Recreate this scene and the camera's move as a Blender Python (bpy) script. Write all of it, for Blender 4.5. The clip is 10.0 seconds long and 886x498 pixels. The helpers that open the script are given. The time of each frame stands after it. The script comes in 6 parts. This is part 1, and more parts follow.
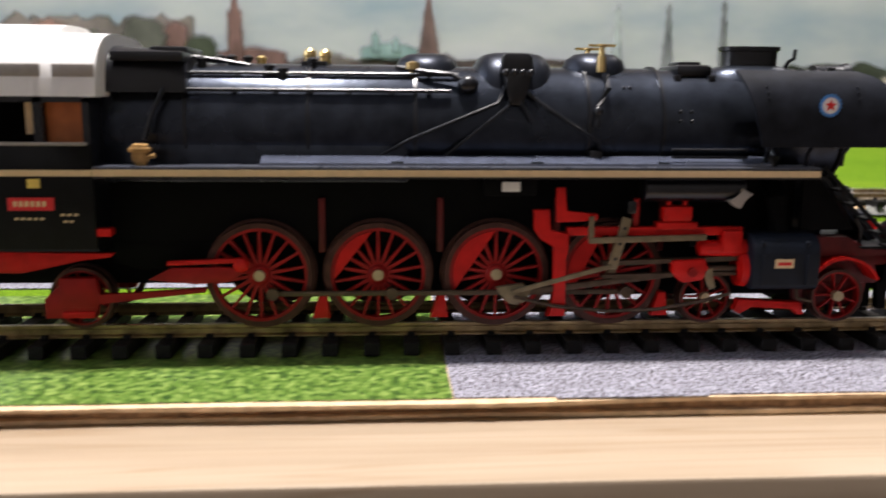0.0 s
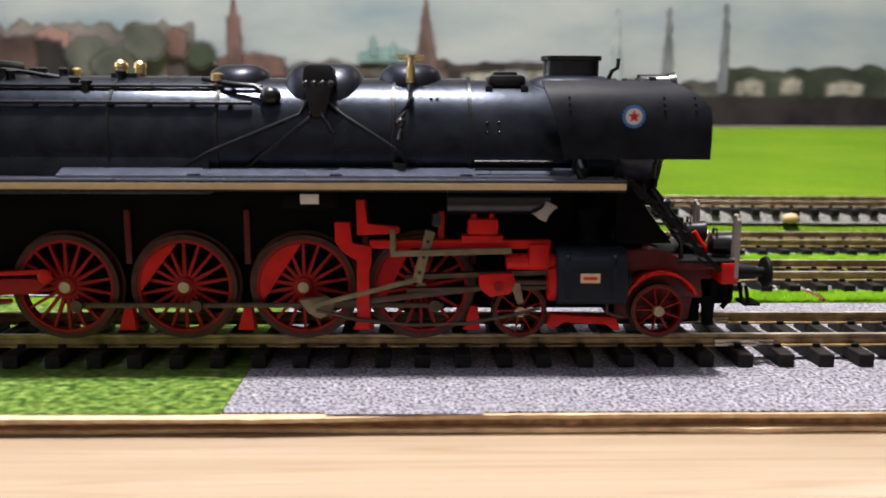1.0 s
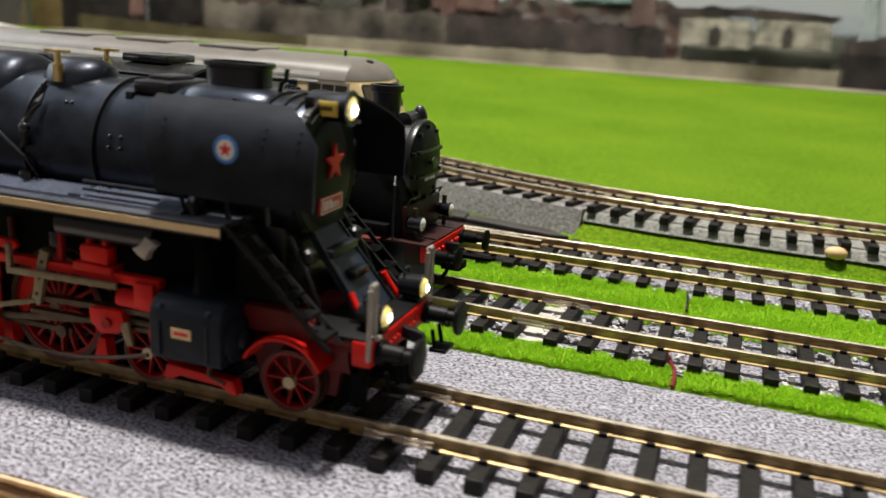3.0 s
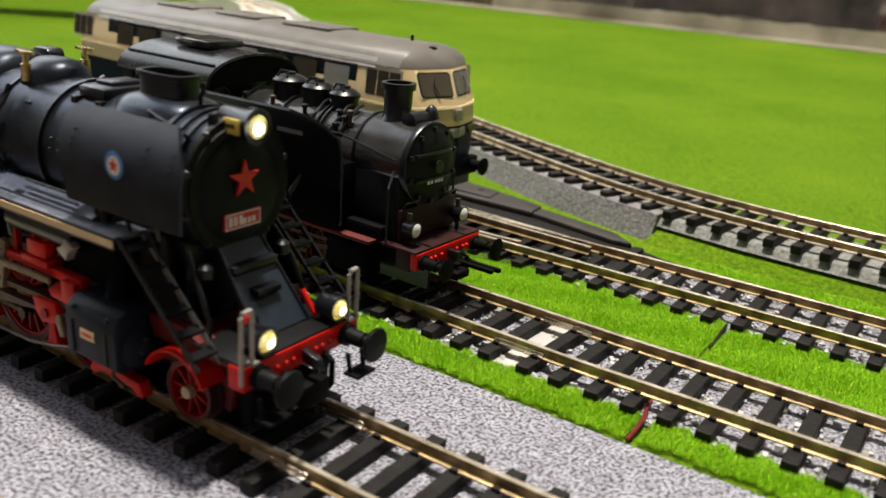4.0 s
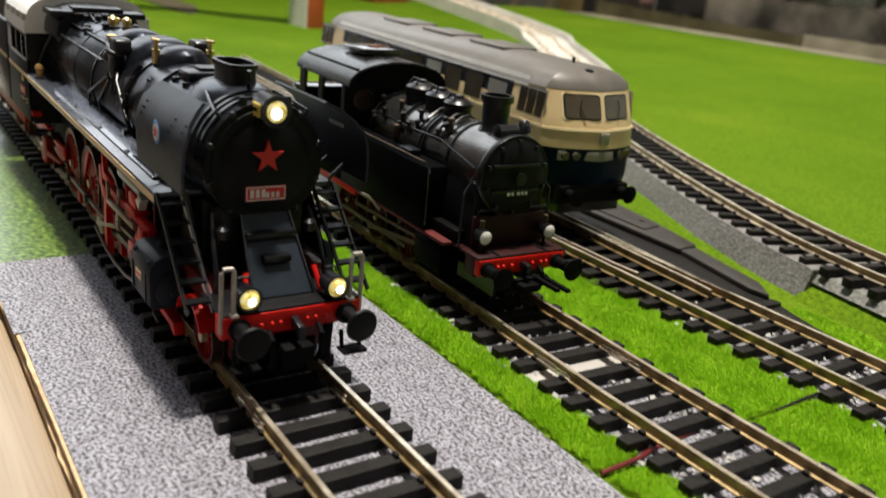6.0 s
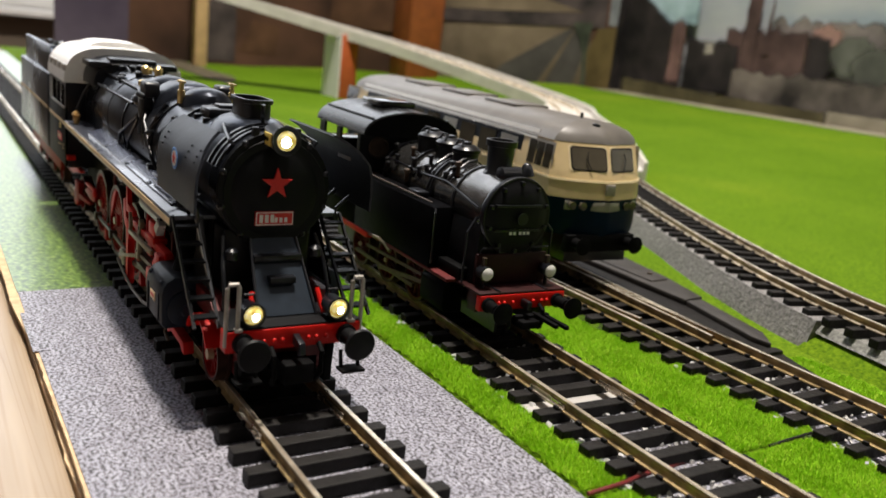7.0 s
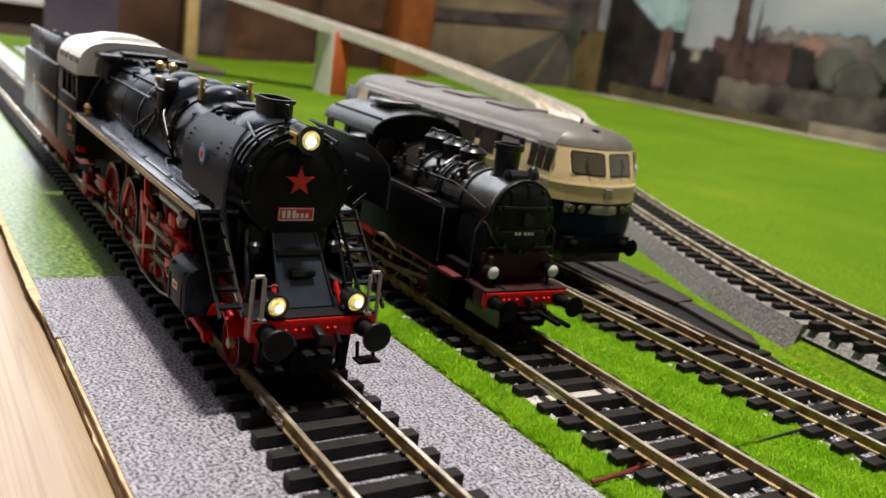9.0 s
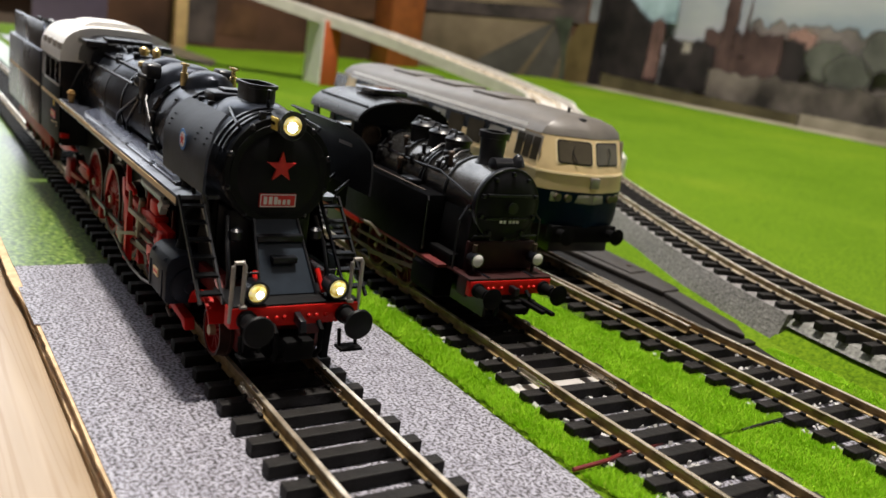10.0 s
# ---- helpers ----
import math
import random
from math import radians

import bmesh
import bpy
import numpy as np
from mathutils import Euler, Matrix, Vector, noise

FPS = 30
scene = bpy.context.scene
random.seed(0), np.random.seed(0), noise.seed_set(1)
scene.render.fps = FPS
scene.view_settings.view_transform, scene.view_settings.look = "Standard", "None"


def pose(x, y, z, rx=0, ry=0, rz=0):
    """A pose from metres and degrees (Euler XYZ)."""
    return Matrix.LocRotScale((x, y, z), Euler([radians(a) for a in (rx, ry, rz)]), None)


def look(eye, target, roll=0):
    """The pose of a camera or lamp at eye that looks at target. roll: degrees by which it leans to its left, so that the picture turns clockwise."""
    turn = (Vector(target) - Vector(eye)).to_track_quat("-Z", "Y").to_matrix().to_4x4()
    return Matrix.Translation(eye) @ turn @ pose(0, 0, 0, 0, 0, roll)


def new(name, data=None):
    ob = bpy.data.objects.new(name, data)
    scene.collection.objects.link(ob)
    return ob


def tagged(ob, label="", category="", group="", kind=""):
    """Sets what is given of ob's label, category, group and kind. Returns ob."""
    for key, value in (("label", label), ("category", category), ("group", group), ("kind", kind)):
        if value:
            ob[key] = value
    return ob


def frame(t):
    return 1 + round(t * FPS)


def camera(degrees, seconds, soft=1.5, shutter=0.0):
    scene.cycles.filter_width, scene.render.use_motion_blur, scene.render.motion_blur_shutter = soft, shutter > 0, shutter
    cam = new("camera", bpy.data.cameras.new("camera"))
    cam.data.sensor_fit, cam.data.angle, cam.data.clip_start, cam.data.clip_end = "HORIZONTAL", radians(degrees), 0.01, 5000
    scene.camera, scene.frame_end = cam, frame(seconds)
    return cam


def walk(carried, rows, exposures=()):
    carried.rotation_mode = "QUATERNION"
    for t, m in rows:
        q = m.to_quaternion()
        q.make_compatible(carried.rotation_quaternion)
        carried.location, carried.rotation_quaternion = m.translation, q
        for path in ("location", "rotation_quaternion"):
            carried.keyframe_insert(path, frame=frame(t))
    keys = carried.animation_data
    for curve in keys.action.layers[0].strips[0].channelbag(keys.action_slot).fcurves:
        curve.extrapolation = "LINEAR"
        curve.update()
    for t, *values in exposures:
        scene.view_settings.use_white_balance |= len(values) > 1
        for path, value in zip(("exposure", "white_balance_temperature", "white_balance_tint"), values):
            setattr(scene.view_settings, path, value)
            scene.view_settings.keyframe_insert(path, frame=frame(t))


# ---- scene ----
cam = camera(54.89, 10.0, 1.5, 0.4)
PATH = [
    (0, (-0.08987, -0.17267, 0.04885), (-0.07691, 0.02384, 0.01399), 0.44),
    (0.5, (-0.06551, -0.17206, 0.05251), (-0.05548, 0.02475, 0.01839), 0.26),
    (1, (-0.04581, -0.17243, 0.05064), (-0.04137, 0.02457, 0.01641), 0.26),
    (1.5, (-0.03265, -0.17081, 0.04711), (-0.03756, 0.02591, 0.01142), 0.61),
    (2, (-0.00807, -0.16270, 0.04727), (-0.02909, 0.03235, 0.00835), 1.44),
    (2.5, (0.01983, -0.13954, 0.05809), (-0.02036, 0.05122, 0.01344), 2.52),
    (3, (0.06161, -0.12430, 0.06875), (0.00090, 0.05881, 0.01597), 3.54),
    (3.2, (0.07075, -0.12481, 0.07002), (0.00186, 0.05507, 0.01620), 3.26),
    (4.3, (0.11324, -0.08438, 0.08403), (-0.00147, 0.06399, 0.01455), 4.32),
    (4.5, (0.12286, -0.08356, 0.08413), (-0.00044, 0.05751, 0.01414), 3.99),
    (5, (0.13529, -0.07727, 0.09051), (-0.00355, 0.04673, 0.01738), 4.18),
    (5.5, (0.14703, -0.06462, 0.08193), (-0.00052, 0.04987, 0.01036), 5.34),
    (6, (0.14321, -0.06029, 0.08259), (-0.01100, 0.04910, 0.01738), 5.76),
    (6.2, (0.14215, -0.05948, 0.08790), (-0.01454, 0.04856, 0.02644), 6.01),
    (7.3, (0.15823, -0.06072, 0.07188), (-0.00563, 0.04368, 0.02445), 6.40),
    (7.5, (0.15741, -0.06184, 0.07073), (-0.00559, 0.04358, 0.02258), 7.00),
    (8, (0.15722, -0.06175, 0.07053), (-0.00521, 0.04500, 0.02342), 7.20),
    (8.5, (0.15527, -0.06809, 0.07415), (-0.00613, 0.03956, 0.02555), 7.69),
    (9, (0.15808, -0.06988, 0.07745), (-0.00254, 0.03888, 0.02873), 7.94),
    (9.5, (0.15897, -0.07132, 0.07723), (-0.00011, 0.03902, 0.02703), 8.44),
    (10, (0.15864, -0.06788, 0.07659), (-0.00042, 0.04244, 0.02628), 8.30),
]
EXPOSURES = [(0.0, 0.09, 6250, 13), (1.0, 0.06, 6250, 13), (2.0, 0.0, 6250, 10), (3.0, -0.18, 6550, 6), (4.5, -0.26, 6700, 6), (6.0, -0.42, 6750, 6), (7.5, -0.40, 6650, 10), (10.0, -0.38, 6650, 9)]
walk(cam, [(t, look(eye, target, roll)) for t, eye, target, roll in PATH], EXPOSURES)
cam.data.dof.use_dof = True
cam.data.dof.focus_distance = 0.19
cam.data.dof.aperture_fstop = 24.0

# ---- world and light ----
world = bpy.data.worlds.new("room_air")
scene.world = world
world.use_nodes = True
world.node_tree.nodes["Background"].inputs[0].default_value = (1.0, 0.95, 0.88, 1)
world.node_tree.nodes["Background"].inputs[1].default_value = 0.03


def area_lamp(name, eye, target, sx, sy, watts, colour):
    d = bpy.data.lights.new(name, "AREA")
    d.shape, d.size, d.size_y, d.energy, d.color = "RECTANGLE", sx, sy, watts, colour
    ob = new(name, d)
    ob.matrix_world = look(eye, target)
    return ob


def ball_lamp(name, eye, radius, watts, colour):
    d = bpy.data.lights.new(name, "POINT")
    d.shadow_soft_size, d.energy, d.color = radius, watts, colour
    ob = new(name, d)
    ob.location = eye
    return ob


pendant = area_lamp("pendant_lamp_light", (-0.13, 0.10, 1.78), (-0.13, 0.10, 0), 0.15, 0.15, 72, (1.0, 0.925, 0.84))
pendant.data.shape = "DISK"
ball_lamp("pendant_spill_light", (-0.13, 0.18, 1.82), 0.10, 32, (1.0, 0.96, 0.93))
# weak unseen point lamp, added as fill
ball_lamp("room_fill_light", (1.1, 1.2, 1.5), 0.12, 9, (1.0, 0.93, 0.85))
area_lamp("window_light", (-1.98, 0.42, 1.05), (0, 0.42, 1.05), 1.98, 1.96, 25, (0.88, 0.94, 1.0))

# ---- materials ----


def mat(name, base, rough=0.5, metal=0.0, vary=0.12, scale=400.0, bump=0.0, bump_scale=1500.0, spec=0.5, second=None, coat=0.0):
    m = bpy.data.materials.new(name)
    m.use_nodes = True
    nt = m.node_tree
    b = nt.nodes["Principled BSDF"]
    b.inputs["Metallic"].default_value = metal
    b.inputs["Roughness"].default_value = rough
    b.inputs["Specular IOR Level"].default_value = spec
    b.inputs["Coat Weight"].default_value = coat
    co = nt.nodes.new("ShaderNodeTexCoord")
    n = nt.nodes.new("ShaderNodeTexNoise")
    n.inputs["Scale"].default_value = scale
    n.inputs["Detail"].default_value = 5
    nt.links.new(co.outputs["Object"], n.inputs["Vector"])
    r = nt.nodes.new("ShaderNodeValToRGB")
    lo = [max(0, c * (1 - vary)) for c in base]
    hi = [min(1, c * (1 + vary)) for c in (second or base)]
    r.color_ramp.elements[0].position, r.color_ramp.elements[1].position = 0.3, 0.7
    r.color_ramp.elements[0].color = (*lo, 1)
    r.color_ramp.elements[1].color = (*hi, 1)
    nt.links.new(n.outputs["Fac"], r.inputs["Fac"])
    nt.links.new(r.outputs["Color"], b.inputs["Base Color"])
    rr = nt.nodes.new("ShaderNodeMapRange")
    rr.inputs["To Min"].default_value = max(0.03, rough - 0.1)
    rr.inputs["To Max"].default_value = min(1, rough + 0.12)
    n2 = nt.nodes.new("ShaderNodeTexNoise")
    n2.inputs["Scale"].default_value = scale * 0.23
    n2.inputs["Detail"].default_value = 6
    nt.links.new(co.outputs["Object"], n2.inputs["Vector"])
    nt.links.new(n2.outputs["Fac"], rr.inputs["Value"])
    nt.links.new(rr.outputs["Result"], b.inputs["Roughness"])
    if bump:
        n3 = nt.nodes.new("ShaderNodeTexNoise")
        n3.inputs["Scale"].default_value = bump_scale
        n3.inputs["Detail"].default_value = 3
        nt.links.new(co.outputs["Object"], n3.inputs["Vector"])
        bp = nt.nodes.new("ShaderNodeBump")
        bp.inputs["Strength"].default_value = bump
        bp.inputs["Distance"].default_value = 0.0004
        nt.links.new(n3.outputs["Fac"], bp.inputs["Height"])
        nt.links.new(bp.outputs["Normal"], b.inputs["Normal"])
    return m


BLACK = mat("satin_black_paint", (0.005, 0.0055, 0.008), 0.30, 0, 0.35, 300, 0.08, 900)
BLACKG = mat("gloss_black_plastic", (0.005, 0.005, 0.0055), 0.17, 0, 0.3, 300, 0.05, 600, spec=0.8, coat=0.6)
DARKGREY = mat("dark_grey_paint", (0.037, 0.043, 0.057), 0.28, 0.8, 0.3, 260, 0.10, 700, spec=0.2)
CYLPAINT = mat("dark_blue_cylinder_paint", (0.006, 0.009, 0.016), 0.5, 0, 0.25, 300, 0.08, 900, spec=0.2)
DOME = mat("satin_black_dome_paint", (0.020, 0.023, 0.031), 0.34, 0.7, 0.3, 260, 0.10, 700, spec=0.2)
CABPAINT = mat("matt_black_cab_paint", (0.004, 0.0042, 0.005), 0.6, 0, 0.3, 300, 0.08, 900, spec=0.15)
TEAL = mat("blue_grey_plate_paint", (0.0075, 0.012, 0.018), 0.27, 0, 0.2, 300, 0.05, 900)
DEFL = mat("grey_deflector_paint", (0.0105, 0.0118, 0.016), 0.42, 0, 0.4, 260, 0.07, 900, spec=0.13)
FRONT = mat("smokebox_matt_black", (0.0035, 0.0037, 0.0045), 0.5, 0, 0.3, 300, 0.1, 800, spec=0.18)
APRON = mat("blue_grey_apron_paint", (0.014, 0.021, 0.031), 0.42, 0, 0.2, 300, 0.05, 900, spec=0.22)
MAROON = mat("dark_maroon_paint", (0.022, 0.004, 0.004), 0.5, 0, 0.3, 300, 0.05, 900, spec=0.25)
TANKDOME = mat("semi_gloss_black_plastic", (0.005, 0.005, 0.0055), 0.3, 0, 0.3, 300, 0.08, 600, spec=0.4)
TANKSIDE = mat("tank_black_plastic", (0.0035, 0.0035, 0.004), 0.33, 0, 0.3, 300, 0.12, 800, spec=0.008)
RODS = mat("khaki_rod_metal", (0.20, 0.155, 0.09), 0.45, 0.35, 0.25, 500, 0.05, 900)
BOARD = mat("satin_blue_grey_board", (0.055, 0.061, 0.08), 0.28, 0, 0.2, 300, 0.05, 900, spec=0.9, coat=0.4)
RIDGE = mat("lavender_grey_lid_paint", (0.07, 0.08, 0.115), 0.25, 0, 0.2, 300, 0.05, 900, spec=0.8, coat=0.4)
# frame red, and a shaded red for brake hangers and tank engine wheels
DARKRED = mat("dark_shaded_red_paint", (0.10, 0.007, 0.007), 0.5, 0, 0.25, 350, 0.05, 900, spec=0.3)
AXLE = mat("pale_axle_metal", (0.44, 0.35, 0.21), 0.4, 0.3, 0.15, 600)
GRAPHITE = mat("graphite_boiler_paint", (0.17, 0.165, 0.16), 0.2, 0.9, 0.3, 180, 0.08, 500)
RED = mat("red_plastic", (0.55, 0.007, 0.004), 0.45, 0, 0.15, 350, 0.05, 900, spec=0.25)
DEEPRED = mat("wheel_red_plastic", (0.29, 0.006, 0.005), 0.48, 0, 0.2, 350, 0.05, 900, spec=0.25)
CREAM = mat("cream_line_paint", (0.68, 0.50, 0.28), 0.5, 0, 0.08, 500)
STEEL = mat("dull_steel", (0.085, 0.06, 0.042), 0.45, 0.7, 0.25, 500, 0.05, 900)
# tyre brown, also the shaded colour of the tank engine's rods
BROWNSTEEL = mat("browned_tyre_shaded_rod", (0.065, 0.026, 0.019), 0.45, 0.6, 0.3, 500)
GREYWIRE = mat("grey_wire", (0.36, 0.33, 0.30), 0.45, 0.4, 0.1, 500)
DULLBRASS = mat("dull_brass", (0.42, 0.25, 0.09), 0.5, 0.6, 0.3, 700, 0.1, 900)
BRASS = mat("brass", (0.86, 0.64, 0.28), 0.28, 1.0, 0.15, 500)
WHITE = mat("white_roof_paint", (0.78, 0.77, 0.75), 0.5, 0, 0.05, 300, 0.05, 900)
WHITEP = mat("white_print", (0.75, 0.73, 0.70), 0.5, 0, 0.05, 600)
BLUEP = mat("blue_print", (0.06, 0.22, 0.55), 0.45, 0, 0.08, 600)
REDP = mat("red_print", (0.62, 0.02, 0.02), 0.45, 0, 0.08, 600)
YELLOWP = mat("yellow_print", (0.80, 0.58, 0.12), 0.45, 0, 0.08, 600)
BROWNSEAT = mat("brown_cab_screen", (0.48, 0.14, 0.03), 0.5, 0, 0.2, 300)
RAILSIDE = mat("brown_rail_side", (0.23, 0.155, 0.07), 0.36, 0.6, 0.35, 250, 0.08, 500, second=(0.38, 0.27, 0.13))
RAIL = mat("nickel_silver_rail", (0.66, 0.55, 0.40), 0.27, 0.75, 0.25, 250, 0.08, 500, second=(0.80, 0.71, 0.57))
JOINER = mat("bright_joiner_metal", (0.62, 0.54, 0.44), 0.25, 0.95, 0.1, 400)
# near-black; on sheltered parts the colour also holds their shade
MATTE = mat("matt_and_shaded_black_paint", (0.0022, 0.0022, 0.0025), 0.65, 0, 0.3, 300, 0.1, 800, spec=0.08)
BEDPALE = mat("pale_grey_gravel_bed", (0.20, 0.20, 0.185), 0.9, 0, 0.45, 900, 0.8, 1200)
SLEEPER = mat("black_sleeper_plastic", (0.0085, 0.0072, 0.0065), 0.6, 0, 0.4, 500, 0.5, 900, spec=0.25)
CARD = mat("corrugated_card", (0.60, 0.43, 0.26), 0.8, 0, 0.25, 300, 0.4, 800)
STRIPGREY = mat("dull_grey_light_strip", (0.30, 0.285, 0.25), 0.45, 0.1, 0.15, 200)
PALECREAM = mat("pale_cream_window_surround", (0.76, 0.62, 0.38), 0.4, 0, 0.05, 200)
CREAMBODY = mat("cream_body_paint", (0.70, 0.53, 0.29), 0.4, 0, 0.05, 200)
BLUEBODY = mat("dark_teal_body_paint", (0.003, 0.013, 0.032), 0.4, 0, 0.15, 200, spec=0.06)
ROOFBLACK = mat("worn_black_roof_paint", (0.011, 0.011, 0.011), 0.24, 0, 0.35, 220, 0.06, 700, spec=0.25)
ROOFGREY = mat("grey_roof_paint", (0.12, 0.108, 0.095), 0.42, 0, 0.15, 150, 0.05, 700)
SILVER = mat("silver_roof_band", (0.50, 0.48, 0.45), 0.38, 0.3, 0.1, 150)
DARKGLASS = mat("smoky_window_glass", (0.085, 0.072, 0.052), 0.08, 0, 0.2, 100, spec=0.7)
BEDGREY = mat("grey_foam_roadbed", (0.18, 0.172, 0.168), 0.95, 0, 0.45, 900, 0.9, 1200)
STONE = mat("pale_loose_stone", (0.45, 0.44, 0.43), 0.8, 0, 0.3, 700, 0.4, 900)
CONCRETE = mat("pale_grey_ramp_plastic", (0.42, 0.40, 0.38), 0.5, 0, 0.12, 60)
RAMPGREY = mat("pale_ramp_plastic", (0.58, 0.555, 0.51), 0.45, 0, 0.12, 60)
POSTRED = mat("orange_red_post_paint", (0.45, 0.09, 0.025), 0.5, 0, 0.15, 80)
POSTBROWN = mat("orange_brown_post_paint", (0.26, 0.07, 0.018), 0.5, 0, 0.2, 80)
PINEPOST = mat("pine_post", (0.55, 0.36, 0.18), 0.55, 0, 0.15, 80)
WIRERED = mat("red_wire_sheath", (0.13, 0.010, 0.010), 0.5, 0, 0.2, 400)
FLOORMAT = mat("brown_floor", (0.12, 0.065, 0.035), 0.5, 0, 0.3, 6)
WALLMAT = mat("plain_room_wall", (0.13, 0.10, 0.075), 0.8, 0, 0.06, 4)
# lighter than the other walls, to throw light back on the wheels
BOUNCEWALL = mat("south_bounce_wall", (0.19, 0.178, 0.168), 0.8, 0, 0.06, 4)
CEILMAT = mat("white_ceiling_paint", (0.55, 0.575, 0.69), 0.85, 0, 0.04, 4)


def node_mat(name, rough, build, spec=0.5):
    m = bpy.data.materials.new(name)
    m.use_nodes = True
    nt = m.node_tree
    b = nt.nodes["Principled BSDF"]
    b.inputs["Roughness"].default_value = rough
    b.inputs["Specular IOR Level"].default_value = spec
    co = nt.nodes.new("ShaderNodeTexCoord")
    build(nt, b, co)
    return m


def ramp(nt, fac, stops):
    r = nt.nodes.new("ShaderNodeValToRGB")
    e = r.color_ramp.elements
    while len(e) < len(stops):
        e.new(0.5)
    for k, (p, c) in enumerate(stops):
        e[k].position, e[k].color = p, (*c, 1)
    nt.links.new(fac, r.inputs["Fac"])
    return r.outputs["Color"]


def tex_noise(nt, co, scale, detail=4, stretch=None):
    n = nt.nodes.new("ShaderNodeTexNoise")
    n.inputs["Scale"].default_value = scale
    n.inputs["Detail"].default_value = detail
    v = co.outputs["Object"]
    if stretch:
        mp = nt.nodes.new("ShaderNodeMapping")
        mp.inputs["Scale"].default_value = stretch
        nt.links.new(v, mp.inputs["Vector"])
        v = mp.outputs["Vector"]
    nt.links.new(v, n.inputs["Vector"])
    return n.outputs["Fac"]


def mixed(nt, a, b, fac, mode="MIX"):
    m = nt.nodes.new("ShaderNodeMix")
    m.data_type, m.blend_type = "RGBA", mode
    if isinstance(fac, float):
        m.inputs["Factor"].default_value = fac
    else:
        nt.links.new(fac, m.inputs["Factor"])
    nt.links.new(a, m.inputs["A"])
    nt.links.new(b, m.inputs["B"])
    return m.outputs["Result"]


def bumped(nt, b, height, strength, distance):
    bp = nt.nodes.new("ShaderNodeBump")
    bp.inputs["Strength"].default_value = strength
    bp.inputs["Distance"].default_value = distance
    nt.links.new(height, bp.inputs["Height"])
    nt.links.new(bp.outputs["Normal"], b.inputs["Normal"])


def ballast_nodes(nt, b, co):
    # printed pebbles: pale lavender grey with short dark gaps and a faint net of stone edges
    marks = ramp(nt, tex_noise(nt, co, 1450, 3), [(0.38, (0.03, 0.027, 0.03)), (0.455, (0.155, 0.147, 0.163)), (0.535, (0.40, 0.40, 0.46))])
    tone = ramp(nt, tex_noise(nt, co, 260, 5), [(0.3, (0.72, 0.71, 0.72)), (0.7, (1.06, 1.06, 1.06))])
    v = nt.nodes.new("ShaderNodeTexVoronoi")
    v.feature = "DISTANCE_TO_EDGE"
    v.inputs["Scale"].default_value = 820
    nt.links.new(co.outputs["Object"], v.inputs["Vector"])
    net = ramp(nt, v.outputs["Distance"], [(0.0, (0.55, 0.53, 0.55)), (0.12, (1.0, 1.0, 1.0))])
    c = mixed(nt, mixed(nt, marks, tone, 1.0, "MULTIPLY"), net, 0.8, "MULTIPLY")
    nt.links.new(c, b.inputs["Base Color"])
    bumped(nt, b, tex_noise(nt, co, 70, 3, (1, 1.6, 1)), 0.35, 0.002)


BALLAST = node_mat("printed_ballast_paper", 0.45, ballast_nodes)


def lawn_nodes(nt, b, co):
    fine = ramp(nt, tex_noise(nt, co, 900, 6), [(0.3, (0.047, 0.100, 0.005)), (0.7, (0.130, 0.222, 0.010))])
    big = ramp(nt, tex_noise(nt, co, 8, 4, (1, 1.2, 1)), [(0.33, (0.82, 0.87, 0.75)), (0.54, (1.0, 1.0, 1.0)), (0.64, (1.15, 1.07, 1.15)), (0.76, (1.5, 1.25, 1.7))])
    nt.links.new(mixed(nt, fine, big, 1.0, "MULTIPLY"), b.inputs["Base Color"])
    bumped(nt, b, tex_noise(nt, co, 1400, 3), 0.6, 0.0006)


LAWN = node_mat("green_static_grass", 0.95, lawn_nodes, 0.05)


def print_grass_nodes(nt, b, co):
    fine = ramp(nt, tex_noise(nt, co, 620, 7, (0.9, 1.1, 1)), [(0.36, (0.020, 0.055, 0.008)), (0.50, (0.088, 0.165, 0.022)), (0.68, (0.24, 0.33, 0.08))])
    nt.links.new(fine, b.inputs["Base Color"])
    bumped(nt, b, tex_noise(nt, co, 60, 3, (1, 1.6, 1)), 0.15, 0.002)


PRINTGRASS = node_mat("printed_grass_paper", 0.31, print_grass_nodes, 0.9)


def pine_nodes(nt, b, co):
    grain = tex_noise(nt, co, 16, 6, (0.5, 9, 9))
    c = ramp(nt, grain, [(0.28, (0.315, 0.235, 0.157)), (0.42, (0.352, 0.272, 0.19)), (0.6, (0.372, 0.291, 0.207)), (0.78, (0.395, 0.316, 0.231))])
    rings = tex_noise(nt, co, 9, 2, (0.22, 9, 9))
    stops = [(0.36, (1, 1, 1))]
    for k in range(7):
        p = 0.38 + 0.04 * k
        stops += [(p, (1, 1, 1)), (p + 0.004, (0.80, 0.72, 0.62)), (p + 0.012, (1, 1, 1))]
    c = mixed(nt, c, ramp(nt, rings, stops), 0.75, "MULTIPLY")
    fibre = ramp(nt, tex_noise(nt, co, 300, 3, (0.06, 1, 1)), [(0.35, (0.92, 0.91, 0.89)), (0.65, (1.04, 1.04, 1.04))])
    nt.links.new(mixed(nt, c, fibre, 1.0, "MULTIPLY"), b.inputs["Base Color"])
    bumped(nt, b, tex_noise(nt, co, 300, 3, (0.06, 1, 1)), 0.2, 0.0002)


PINE = node_mat("pale_pine_wood", 0.3, pine_nodes)


